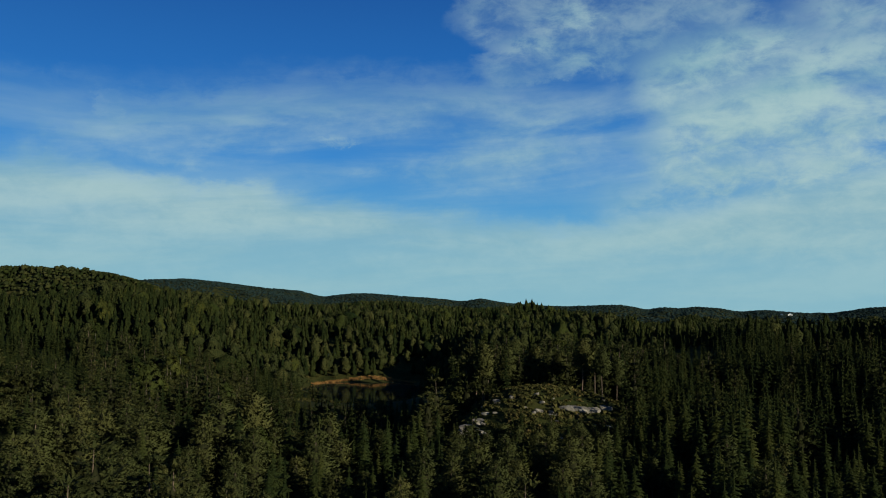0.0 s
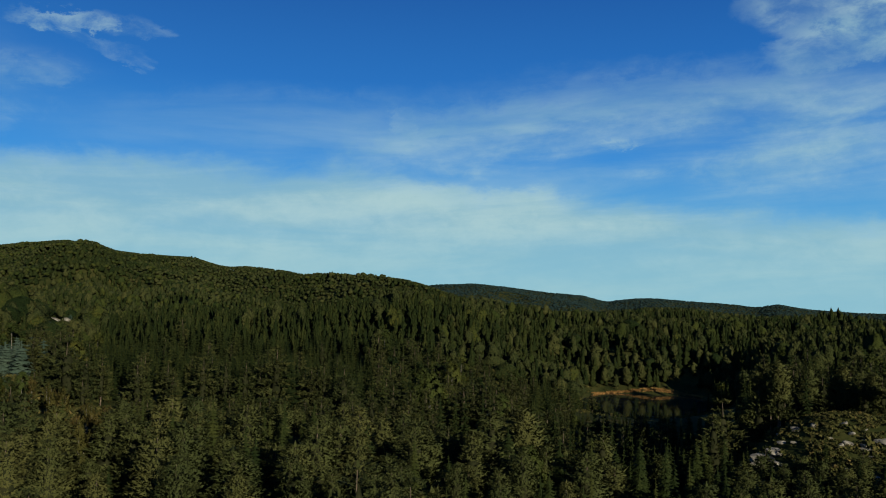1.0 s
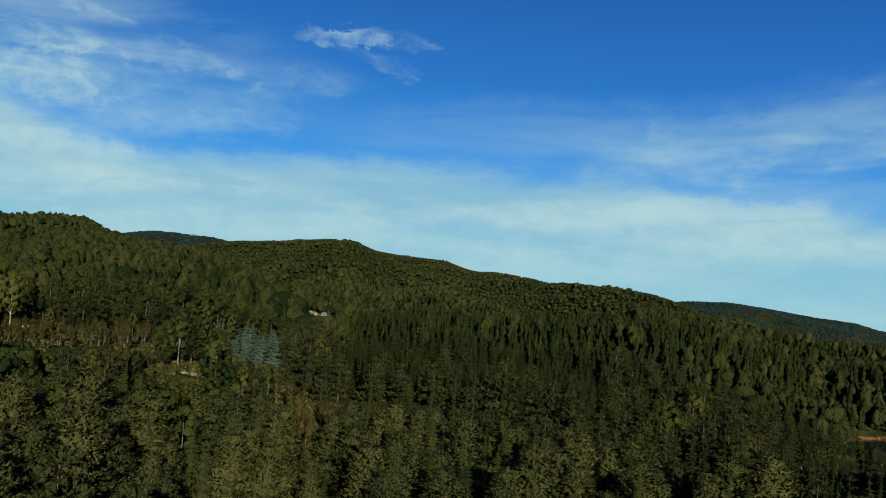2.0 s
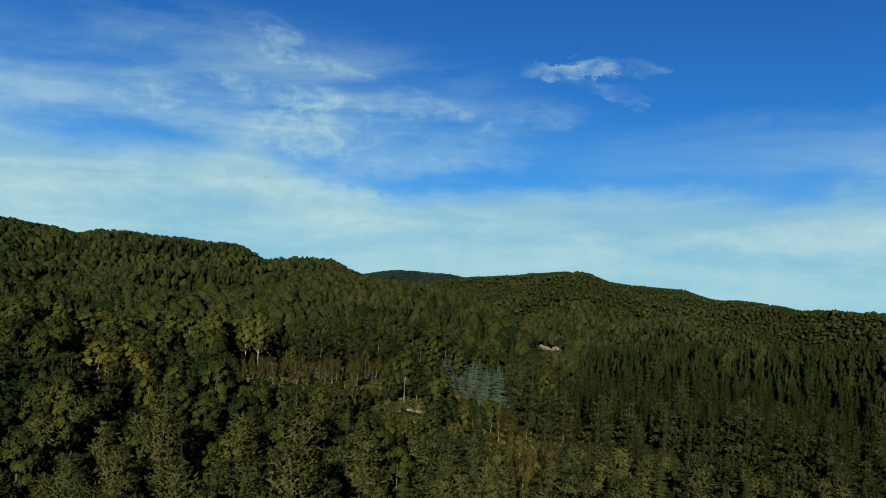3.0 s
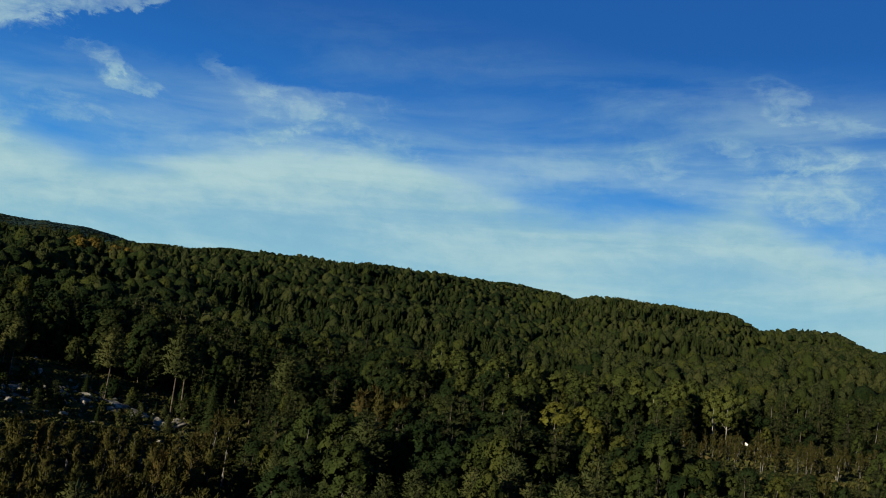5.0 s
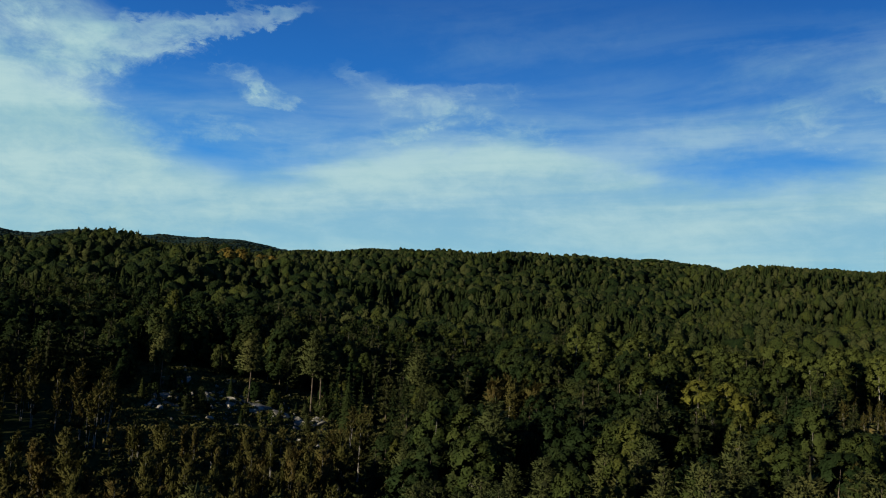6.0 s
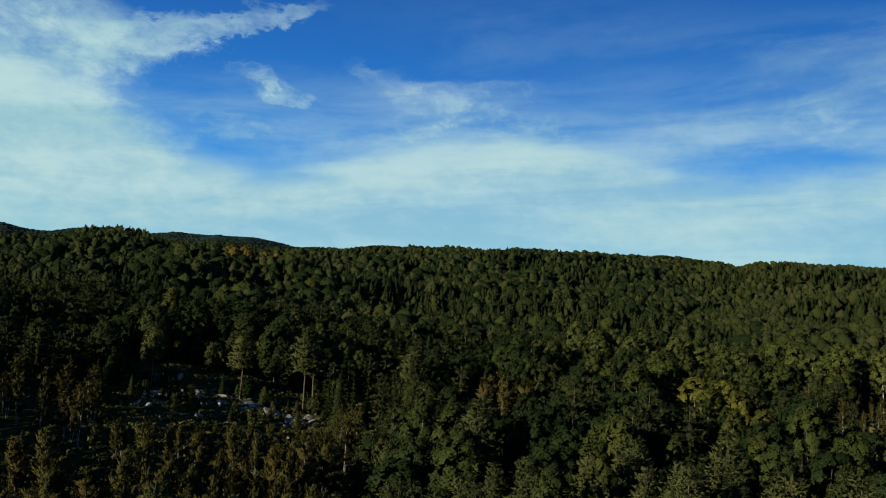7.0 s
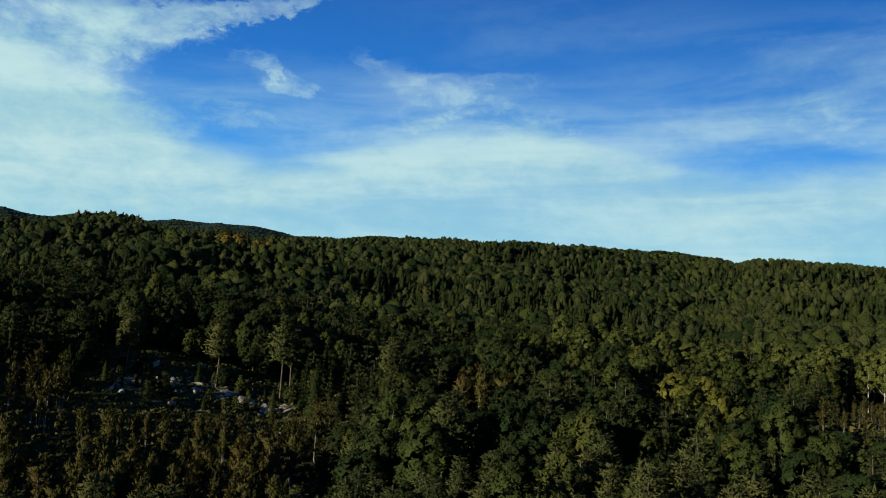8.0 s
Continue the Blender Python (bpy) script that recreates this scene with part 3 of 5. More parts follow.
def fans(g, spots, ways, long, wide, blades, spread=0.45, cup=None):
    """Thin pointed sprays, a few blades at each spot: drawn out along the ways, or, with cup, lying across them like shingles that bend outwards."""
    spots, ways = np.repeat(spots, blades, 0), np.repeat(ways, blades, 0)
    long, wide = (np.repeat(np.broadcast_to(v, (len(spots) // blades, 1)), blades, 0) for v in (long, wide))
    k = len(spots)
    ways = ways / (np.linalg.norm(ways, axis=1)[:, None] + 1e-9)
    side = np.cross(ways + g.normal(size=(k, 3)) * (spread if cup else 0), g.normal(size=(k, 3)))
    side /= np.linalg.norm(side, axis=1)[:, None] + 1e-9
    reach = np.cross(side, ways) + ways * cup + g.normal(size=(k, 3)) * 0.15 if cup else ways + g.normal(size=(k, 3)) * spread
    foot = spots + g.normal(size=(k, 3)) * long * 0.25
    return np.stack([foot - side * wide, foot + side * wide * g.uniform(0.4, 1.2, (k, 1)), foot + reach * long * g.uniform(0.6, 1.3, (k, 1))], 1)


def leafy_shape(seed, lobes, leaves, bare=0.1, wide=0.25, peak=0.3, size=0.034, fine=5, limbs=6, blades=3):
    """A broadleaf tree: a forked trunk and a crown of rounded leaf masses with deep folds between them and loose sprays all over."""
    g = np.random.default_rng(seed)
    lean = g.uniform(-0.05, 0.05, 2)
    top = np.array([lean[0], lean[1], 0.75])
    wood = [stem([(0, 0, -0.04), top * 0.45, top], [0.009, 0.007, 0.002], 6)]
    shape = round_top(wide, 0.55, 0.42 + 0.3 * peak)
    parts = []
    spots, ways = [], []
    for k in range(lobes):
        u = min(0.93, max(0.06, (k + g.uniform(0.1, 0.9)) / lobes)) ** 0.85
        a = k * 2.4 + g.uniform(-0.5, 0.5)
        r = wide * g.uniform(0.30, 0.52) * (26 / (lobes + 8 if lobes > 20 else 26)) ** 0.5 * (1 - 0.3 * u)
        out = max(0.0, float(shape(np.array(u))) - r * 0.75)
        c = np.array([lean[0] * u + np.cos(a) * out, lean[1] * u + np.sin(a) * out, bare + (0.94 - bare) * u])
        parts.append(body(g, c[2] - r * 0.72, c[2] + r * 0.72, ball(r * 0.70), 4 if fine > 4 else 3, fine + 1, 0.22, 0.0, c[:2]))
        v = g.normal(size=(leaves // lobes, 3))
        v /= np.linalg.norm(v, axis=1)[:, None]
        v = v + np.array([np.cos(a) * 0.6, np.sin(a) * 0.6, 0.35])
        v /= np.linalg.norm(v, axis=1)[:, None]
        spots.append(c + v * r * g.uniform(0.70, 0.98, (len(v), 1))), ways.append(v + g.normal(size=v.shape) * 0.3 + [0, 0, 0.25])
        if k < limbs:
            start = top * g.uniform(0.3, 0.7)
            wood.append(stem([start, (start + c) / 2 + [0, 0, -0.015], c], [0.006, 0.0035, 0.001], 3))
    parts.append(tris(fans(g, np.concatenate(spots), np.concatenate(ways), size * 1.25, size * 0.66, blades, 0.35, 0.35)))
    return join_meshes(wood), join_meshes(parts), None


def twiggy_shape(seed, stems=4, twigs=90, sprays=40, spread=0.12, leaf=0.028):
    """A thin, feathery tree: several upright stems, fine upswept twigs and small thin leaves."""
    g = np.random.default_rng(seed)
    wood, out = [], []
    for k in range(stems):
        a = g.uniform(0, 6.3)
        foot = np.array([np.cos(a), np.sin(a), 0]) * 0.02
        head = np.array([np.cos(a) * spread * g.uniform(0.3, 1), np.sin(a) * spread * g.uniform(0.3, 1), g.uniform(0.75, 0.98)])
        wood.append(stem([foot + [0, 0, -0.03], (foot + head) / 2, head], [0.009, 0.006, 0.002], 4))
        for t in range(twigs // stems):
            f = g.uniform(0.25, 1.0)
            p = foot + (head - foot) * f
            o = g.normal(size=3) * [1, 1, 0.3]
            o = o / np.linalg.norm(o) * g.uniform(0.05, 0.13) * (1.15 - 0.8 * abs(f - 0.45)) + [0, 0, g.uniform(0.06, 0.17)]
            side = np.cross(o, g.normal(size=3))
            side *= 0.005 / np.linalg.norm(side)
            out.append([(p - side, p + side, p + o)])
            for c in range(sprays):
                q = p + o * g.uniform(0.2, 1.0) + g.normal(size=3) * 0.014
                u = o / np.linalg.norm(o) + g.normal(size=3) * 0.4
                w = np.cross(u, g.normal(size=3))
                w *= leaf * 0.4 / np.linalg.norm(w)
                out.append([(q - w, q + w, q + u * leaf * g.uniform(0.8, 1.8))])
    return join_meshes(wood), tris(np.concatenate(out)), None


# full shapes for the trees that stand nearest, plainer ones further off
NEAR = {
    "spruce": [spruce_shape(10 + i, 26, 8, 5, s, 0.04, 0.20) for i, s in enumerate((0.15, 0.18, 0.21))],
    "pine": [pine_shape(20 + i, 17, 8, 10, b, w, u, 0.66, 0.34) for i, (b, w, u) in enumerate(((0.06, 0.28, 0.55), (0.46, 0.21, 0.5), (0.04, 0.31, 0.62), (0.10, 0.26, 0.45)))] + [pine_shape(26 + i, 20, 9, 13, b, w, u, 0.50, 0.32) for i, (b, w, u) in enumerate(((0.06, 0.29, 0.55), (0.1, 0.27, 0.48)))],
    "birch": [leafy_shape(30 + i, 36, 1080, 0.16, w, 0.8, 0.019) for i, w in enumerate((0.20, 0.23, 0.26))],
    "oak": [leafy_shape(40 + i, 38, 1140, 0.06, w, 0.2, 0.025) for i, w in enumerate((0.31, 0.37))],
    "young_birch": [twiggy_shape(50 + i, 4, 80, 28, 0.07 + 0.02 * i, 0.029) for i in range(3)],
    "blue_spruce": [spruce_shape(60, 13, 8, 7, 0.30, 0.03, 0.40), spruce_shape(61, 15, 8, 7, 0.26, 0.03, 0.38), spruce_shape(62, 11, 9, 8, 0.36, 0.02, 0.42)],
}
NEAR["gold_birch"] = NEAR["autumn_birch"] = NEAR["birch"]
NEAR["aspen"] = [leafy_shape(70 + i, 34, 1020, 0.30, w, 0.55, 0.019) for i, w in enumerate((0.155, 0.175, 0.20))]
MID = {
    "spruce": [spruce_shape(110 + i, 13, 6, 0, s, 0.05, 0.33) for i, s in enumerate((0.15, 0.18, 0.21))],
    "pine": [pine_shape(120 + i, 10, 7, 4, b, w, u, 1.05, 0.26) for i, (b, w, u) in enumerate(((0.05, 0.24, 0.6), (0.12, 0.20, 0.5), (0.03, 0.26, 0.68)))],
    "birch": [leafy_shape(130 + i, 9, 108, 0.08, w, 0.7, 0.042, 4, 3) for i, w in enumerate((0.22, 0.27))],
    "oak": [leafy_shape(140 + i, 9, 108, 0.05, w, 0.2, 0.052, 4, 3) for i, w in enumerate((0.34, 0.40))],
    "young_birch": [twiggy_shape(150 + i, 3, 40, 9, 0.11, 0.05) for i in range(2)],
}


def plain_crown(seed, outline, levels, sides, lump, tiers=0.0, leaves=0, low=0.04, size=0.06):
    """A far crown: one lobed body and a few sprays."""
    g = np.random.default_rng(seed)
    v, f = body(g, low, 1.0, outline, levels, sides, lump, tiers)
    parts = [(v, f)]
    if leaves:
        pick = f[g.integers(0, len(f), leaves)]
        w = g.dirichlet((1, 1, 1), leaves)
        spots = (v[pick] * w[:, :, None]).sum(1)
        ways = spots * [1, 1, 0.0]
        ways /= np.linalg.norm(ways, axis=1)[:, None] + 1e-6
        parts.append(tris(fans(g, spots, ways + g.normal(size=ways.shape) * 0.3 + [0, 0, 0.45], size * 1.2, size * 0.7, 1, 0.3, 0.45)))
    return None, join_meshes(parts), None


PLAIN = {
    "spruce": [plain_crown(160 + i, cone(s), 7, 4, 0.2, 0.30, 16, 0.04, 0.06) for i, s in enumerate((0.18, 0.22))],
    "pine": [plain_crown(170 + i, round_top(w * 0.85, 0.4, p), 5, 5, 0.45, 0.22, 46, b, 0.085) for i, (w, p, b) in enumerate(((0.28, 0.85, 0.10), (0.25, 0.75, 0.16), (0.30, 0.9, 0.08)))],
    "birch": [plain_crown(180 + i, round_top(w, 0.65, 0.68), 5, 6, 0.52, 0.12, 54, 0.06, 0.07) for i, w in enumerate((0.27, 0.31))],
    "oak": [plain_crown(190 + i, round_top(w, 0.75, 0.6), 5, 7, 0.55, 0.12, 64, 0.05, 0.075) for i, w in enumerate((0.38, 0.44))],
}
FAR = {
    "spruce": [plain_crown(210 + i, cone(s), 5, 4, 0.2, 0.28) for i, s in enumerate((0.20, 0.24))],
    "pine": [plain_crown(220 + i, round_top(w, 0.5, 0.85), 4, 5, 0.42, 0.2, 14, 0.14, 0.10) for i, w in enumerate((0.28, 0.32, 0.36))],
    "birch": [plain_crown(240 + i, round_top(w, 0.6, 0.7), 4, 5, 0.42, 0.1, 14, 0.14, 0.10) for i, w in enumerate((0.30, 0.35))],
    "oak": [plain_crown(260 + i, round_top(w, 0.7, 0.6), 3, 5, 0.42, 0.1, 14, 0.16, 0.11) for i, w in enumerate((0.42, 0.48))],
}
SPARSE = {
    "haze_spruce": [plain_crown(310 + i, round_top(w, 0.8, 0.6), 3, 7, 0.40, 0.1) for i, w in enumerate((1.0, 1.25, 1.5))],
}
TINY = {
    "spruce": [plain_crown(410 + i, cone(s), 3, 4, 0.2, 0.2, 0, 0.12) for i, s in enumerate((0.42, 0.50))],
    "pine": [plain_crown(420 + i, round_top(w, 0.6, 0.7), 2, 4, 0.45, 0.0, 0, 0.5) for i, w in enumerate((0.33, 0.37, 0.42))],
    "birch": [plain_crown(440 + i, round_top(w, 0.6, 0.6), 2, 4, 0.45, 0.0, 0, 0.5) for i, w in enumerate((0.36, 0.41))],
    "oak": [plain_crown(460 + i, round_top(w, 0.7, 0.5), 2, 4, 0.45, 0.0, 0, 0.5) for i, w in enumerate((0.44, 0.50))],
}
TINY["young_birch"] = TINY["birch"]
PLAIN["young_birch"], FAR["young_birch"] = PLAIN["birch"], FAR["birch"]

# ---- where the trees stand ----


def patches(x, y, length, seed):
    """Smooth random patches between about 0 and 1."""
    g = np.random.default_rng(seed)
    out = np.zeros_like(x)
    for k in range(5):
        a, s, w = g.uniform(0, 6.3), g.uniform(0, 6.3), length * g.uniform(0.6, 1.6)
        out += np.sin((x * np.cos(a) + y * np.sin(a)) * 6.28 / w + s)
    return 0.5 + out / 6


KINDS = ("spruce", "pine", "birch", "oak", "young_birch", "haze_spruce")


def stand_of(az, d, x, y, g):
    """The kind, height and whether a tree stands at each place."""
    n = len(x)
    p1, p2 = patches(x, y, 150, 3), patches(x, y, 70, 5)
    u = g.uniform(0, 1, n)
    spruce = np.clip(0.34 + 0.5 * (p1 - 0.5), 0.03, 0.9)
    leafy = np.clip(0.16 + 0.5 * (p2 - 0.5), 0.0, 0.8)

    def zone(low, high, edge=3.0):
        return np.clip((az - low) / edge, 0, 1) * np.clip((high - az) / edge, 0, 1)

    calm = zone(-90, 49, 4) * (d > 290)
    leafy = leafy * (1 - 0.65 * calm)
    spruce = np.where(calm > 0.5, spruce + 0.34, spruce)
    dark = zone(-90, -2.5) * (d < 460)                                   # black spruce wood
    spruce = np.maximum(spruce, dark * 0.93)
    leafy = np.where(dark > 0.5, 0.0, leafy)
    plantation = zone(34, 56.5, 1.5) * (d > 190) * (d < 470)
    spruce = np.maximum(spruce, plantation * 0.97)
    leafy = np.where(plantation > 0.5, 0.0, leafy)
    pines = zone(22, 59) * (d < 190) + zone(-4, 9) * (d < 260)
    spruce = np.where((pines > 0.5) & (plantation < 0.5), 0.25, spruce)
    leafy = np.where((pines > 0.5), 0.0, leafy)
    shade = zone(-3, 25, 2) * (pines < 0.5) * (d < 470)
    spruce = np.where(shade > 0.5, 0.74, spruce)
    leafy = np.where(shade > 0.5, 0.03, leafy)
    valley = zone(57, 106, 4) * (d < 420)
    leafy = np.where(valley > 0.5, 0.62, leafy)
    spruce = np.where(valley > 0.5, 0.05, spruce)
    slope = zone(85, 160, 6) * (d > 205)
    leafy = np.where(slope > 0.5, np.clip(0.92 - (d - 210) / 1500, 0.35, 0.86), leafy)
    spruce = np.where(slope > 0.5, np.interp(d, [250, 600, 900], [0.06, 0.14, 0.34]), spruce)
    leafy = np.where(slope > 0.5, np.minimum(leafy, 1 - spruce - 0.14), leafy)
    away = zone(52, 160, 4) * (d > 300)
    spruce = np.where(away > 0.5, np.where(p1 > 0.54, 0.72, 0.07), spruce)
    leafy = np.where((away > 0.5) & (slope < 0.5), np.where(p1 > 0.54, 0.08, 0.40), leafy)
    leafy = np.where((away > 0.5) & (slope > 0.5), np.where(p1 > 0.62, 0.14, 0.66), leafy)
    mixed = zone(-4, 56, 3) * (d > 470)
    spruce = np.where(mixed > 0.5, np.where((p1 > 0.5) | (az < 26), 0.74, 0.34), spruce)
    kind = np.where(u < spruce, 0, np.where(u < spruce + leafy, 2, 1))
    oak = g.uniform(0, 1, n) < np.where(az > 90, 0.82, 0.35)
    kind = np.where((kind == 2) & oak, 3, kind)
    kind = np.where((d < 128) & (kind == 3), 1, np.where((d < 110) & (az < 100) & (kind == 2), 1, kind))
    young = ((zone(63, 79, 2) * (d > 205) * (d < 256) * (p2 > 0.3) > 0.5) | (zone(104, 150, 3) * (d > 98) * (d < 150) > 0.5) | (zone(54, 62, 1) * (d > 118) * (d < 178) > 0.5)) & (g.uniform(0, 1, n) < 0.85)
    kind = np.where(young, 4, kind)
    birches = (zone(106, 150, 1) > 0.5) & (d > 92) & (d < 178)
    kind = np.where(birches, 4, kind)
    tall = np.choose(kind, [12.5, 12.6, 13.0, 11.4, 7.0]) * g.uniform(0.74, 1.18, n)
    tall = np.where(g.uniform(0, 1, n) < 0.16, tall * 0.5, tall)
    tall = np.where((kind == 0) & (plantation > 0.5), 11.0 * g.uniform(0.82, 1.12, n), tall)
    tall = np.where((az > -9) & (az < 4.5) & (d > 275) & (d < 345), tall * 0.62, tall)
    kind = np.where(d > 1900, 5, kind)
    tall = tall * np.where(kind != 4, np.interp(d, [240, 340, 560, 900, 1200], [1.0, 0.84, 0.70, 0.62, 0.58]), 1.0)
    tall = tall * (0.74 + 0.50 * np.clip(patches(x, y, 48, 31), 0, 1))
    tall = np.where((abs(d - front_far(az)) < 120) & (d > 600) | (abs(d - second_far(az)) < 170) & (az > 28) & (az < 68), np.minimum(tall, 7.0), tall)
    tall = np.where(birches, g.uniform(6.0, 11.0, n), tall)
    # clearings
    q = pond_reach(x, y)
    keep = (q > 1.05) & (patches(x, y, 38, 9) + 0.25 * patches(x, y, 16, 21) > np.where(plantation > 0.5, -1.0, np.interp(d, [380, 700], [0.23, -0.1])))
    land = terrain(x, y)
    for low, high, reach, top, fall in OPEN:
        room = (top - fall * d - land) * g.uniform(0.75, 1.05, n)
        inside = (az > low) & (az < high) & (d < reach)
        tall = np.where(inside, np.minimum(tall, room), tall)
    scrub = (zone(62, 79, 1) > 0.5) & (d > 212) & (d < 258)
    kind = np.where(scrub, 4, kind)
    tall = np.where(scrub, g.uniform(2.2, 5.2, n), tall)
    keep &= ((tall > 3.0) | scrub) & ~(birches & (g.uniform(0, 1, n) < 0.20))
    keep &= (q > 1.16) | (d < 352)
    for a, dist, ra, share in CLEAR:
        cx, cy = at(a, dist)
        keep &= ~((np.hypot(x - cx, y - cy) < ra) & (g.uniform(0, 1, n) < share))
    return kind, tall, keep


# open views: headings, how far, and the line of sight under which the treetops stay
OPEN = [(9.8, 20.8, 306, 40.3, 0.126), (-6.5, 8, 152, 39.5, 0.155), (108, 123, 184, 44.0, 0.143), (63.5, 68.5, 190, 42.7, 0.114), (58, 63.2, 228, 42.7, 0.092), (54.8, 57.2, 494, 42.7, 0.0275), (67, 78, 206, 42.8, 0.083), (32, 57, 178, 42.0, 0.130)]
CLEAR = [(-2, 160, 9, 0.97), (2, 163, 9, 0.95), (6, 160, 8, 0.95), (-1, 173, 9, 0.9), (3.5, 174, 7, 0.9), (-5, 180, 8, 1.0), (121, 197, 9, 0.95), (118.5, 196, 10, 0.95), (116, 195, 10, 0.97), (113.8, 195, 10, 0.97), (111.5, 193, 9, 0.95), (111.5, 183, 7, 0.6), (114, 184, 8, 0.7), (116.5, 185, 8, 0.5), (119, 186, 8, 0.7), (119.5, 208, 9, 0.9), (115.5, 208, 8, 0.9), (112, 205, 7, 0.9), (56, 500, 12, 1.0), (66.6, 205, 6, 1.0), (64.7, 190, 6, 1.0),
         (60, 250, 14, 1.0), (61, 235, 11, 1.0), (59, 265, 13, 0.9), (60.5, 222, 9, 0.8), (74.9, 268, 5, 1.0), (97.6, 190, 7, 1.0), (77, 262, 8, 0.8), (77, 240, 8, 0.75), (80.5, 242, 8, 0.75), (84, 242, 8, 0.75), (87.5, 243, 8, 0.75), (91, 243, 8, 0.75), (94, 244, 7, 0.75), (80, 268, 9, 0.8), (84, 268, 9, 0.8), (88, 268, 9, 0.8), (85.3, 205, 9, 1.0), (-22.5, 230, 8, 0.9), (93.5, 228, 9, 0.95), (99.5, 216, 9, 0.95), (107, 214, 9, 0.95), (85.5, 152, 8, 1.0), (83.5, 166, 7, 0.9), (69.8, 285, 9, 0.9), (27, 330, 10, 0.9), (8.2, 330, 12, 0.85), (6.5, 345, 13, 0.8), (8.5, 312, 11, 0.85), (8, 362, 12, 0.8), (5.5, 325, 11, 0.7)]


def scatter(near, far, gap, low, high, seed):
    """Places in a ring between two headings, about gap metres apart."""
    g = np.random.default_rng(seed)
    s = np.arange(-far, far, gap)
    x, y = (a.ravel() + g.uniform(-0.46, 0.46, a.size) * gap for a in np.meshgrid(s, s))
    az, d = polar(x, y)
    ok = (d > near) & (d < far) & (az > low) & (az < high)
    return x[ok], y[ok], az[ok], d[ok], g


def merge(shapes, kind, x, y, z, tall, g):
    """Many trees of one kind as one set of arrays."""
    vs, fs, tints, marks, n = [], [], [], [], 0
    pick = g.integers(0, len(shapes[kind]), len(x))
    turn, girth, tint = g.uniform(0, 6.28, len(x)), g.uniform(0.85, 1.2, len(x)), g.uniform(0, 1, len(x))
    for s, (wood, crown, inner) in enumerate(shapes[kind]):
        mine = np.nonzero(pick == s)[0]
        if not len(mine):
            continue
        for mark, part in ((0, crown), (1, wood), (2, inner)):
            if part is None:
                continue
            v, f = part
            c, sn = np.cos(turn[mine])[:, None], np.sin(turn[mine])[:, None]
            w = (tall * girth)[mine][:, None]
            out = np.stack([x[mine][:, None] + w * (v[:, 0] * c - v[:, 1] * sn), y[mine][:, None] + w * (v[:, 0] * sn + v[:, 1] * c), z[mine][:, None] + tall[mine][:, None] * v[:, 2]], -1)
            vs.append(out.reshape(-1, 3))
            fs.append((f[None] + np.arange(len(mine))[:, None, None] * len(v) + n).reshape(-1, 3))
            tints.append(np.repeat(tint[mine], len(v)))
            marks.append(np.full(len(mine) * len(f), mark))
            n += len(mine) * len(v)
    return np.concatenate(vs), np.concatenate(fs), np.concatenate(tints), np.concatenate(marks)


WORDS = {
    "spruce": ("spruce_wood", "dense dark green spruce wood on the hillside", "spruce wood"),
    "pine": ("pine_wood", "open grey-green pine wood on rising ground", "pine wood"),
    "birch": ("birch_wood", "yellowing birch and aspen wood on the slope", "birch wood"),
    "oak": ("broadleaf_wood", "rounded dark broadleaf wood with first autumn tints", "broadleaf wood"),
    "haze_spruce": ("hill_forest", "unbroken dark spruce forest on distant hills, haze blue put into its colour", "forest"),
    "young_birch": ("birch_scrub", "rusty half-bare birch scrub in the clearing", "birch scrub"),
}
NEAR_LABEL = {
    "spruce": ("spruce_tree", "tall dark green spruce with drooping boughs", "spruce tree", "spruces of the near wood"),
    "pine": ("pine_tree", "grey-green Scots pine with tufted crown and bare lower trunk", "pine tree", "pines of the near wood"),
    "birch": ("birch_tree", "pale-stemmed birch with yellowing green leaves", "birch tree", "birches of the near slope"),
    "oak": ("broadleaf_tree", "round-crowned broadleaf tree in dull autumn green", "broadleaf tree", "broadleaf trees of the near slope"),
    "autumn_birch": ("golden_birch", "golden yellow birch in full autumn colour", "birch tree", "golden birches below the crest"),
    "gold_birch": ("golden_birch", "golden yellow birch in full autumn colour", "birch tree", ""),
    "aspen": ("aspen_tree", "tall pale-stemmed aspen with soft olive crown", "aspen tree", "aspens across the valley"),
    "young_birch": ("young_birch", "thin rust-coloured young birch, half its leaves fallen", "young birch", "young birches of the clearing"),
    "blue_spruce": ("blue_spruce", "silvery blue-green spruce standing among darker trees", "spruce tree", "blue spruces in the valley"),
}
SMALL_LABEL = {
    "spruce": "small young spruce growing between taller trees",
    "pine": "small bushy young Scots pine between taller trees",
    "birch": "low young birch with olive leaves below taller trees",
    "oak": "low round bush-like broadleaf tree between taller trees",
}
PARTS = {}


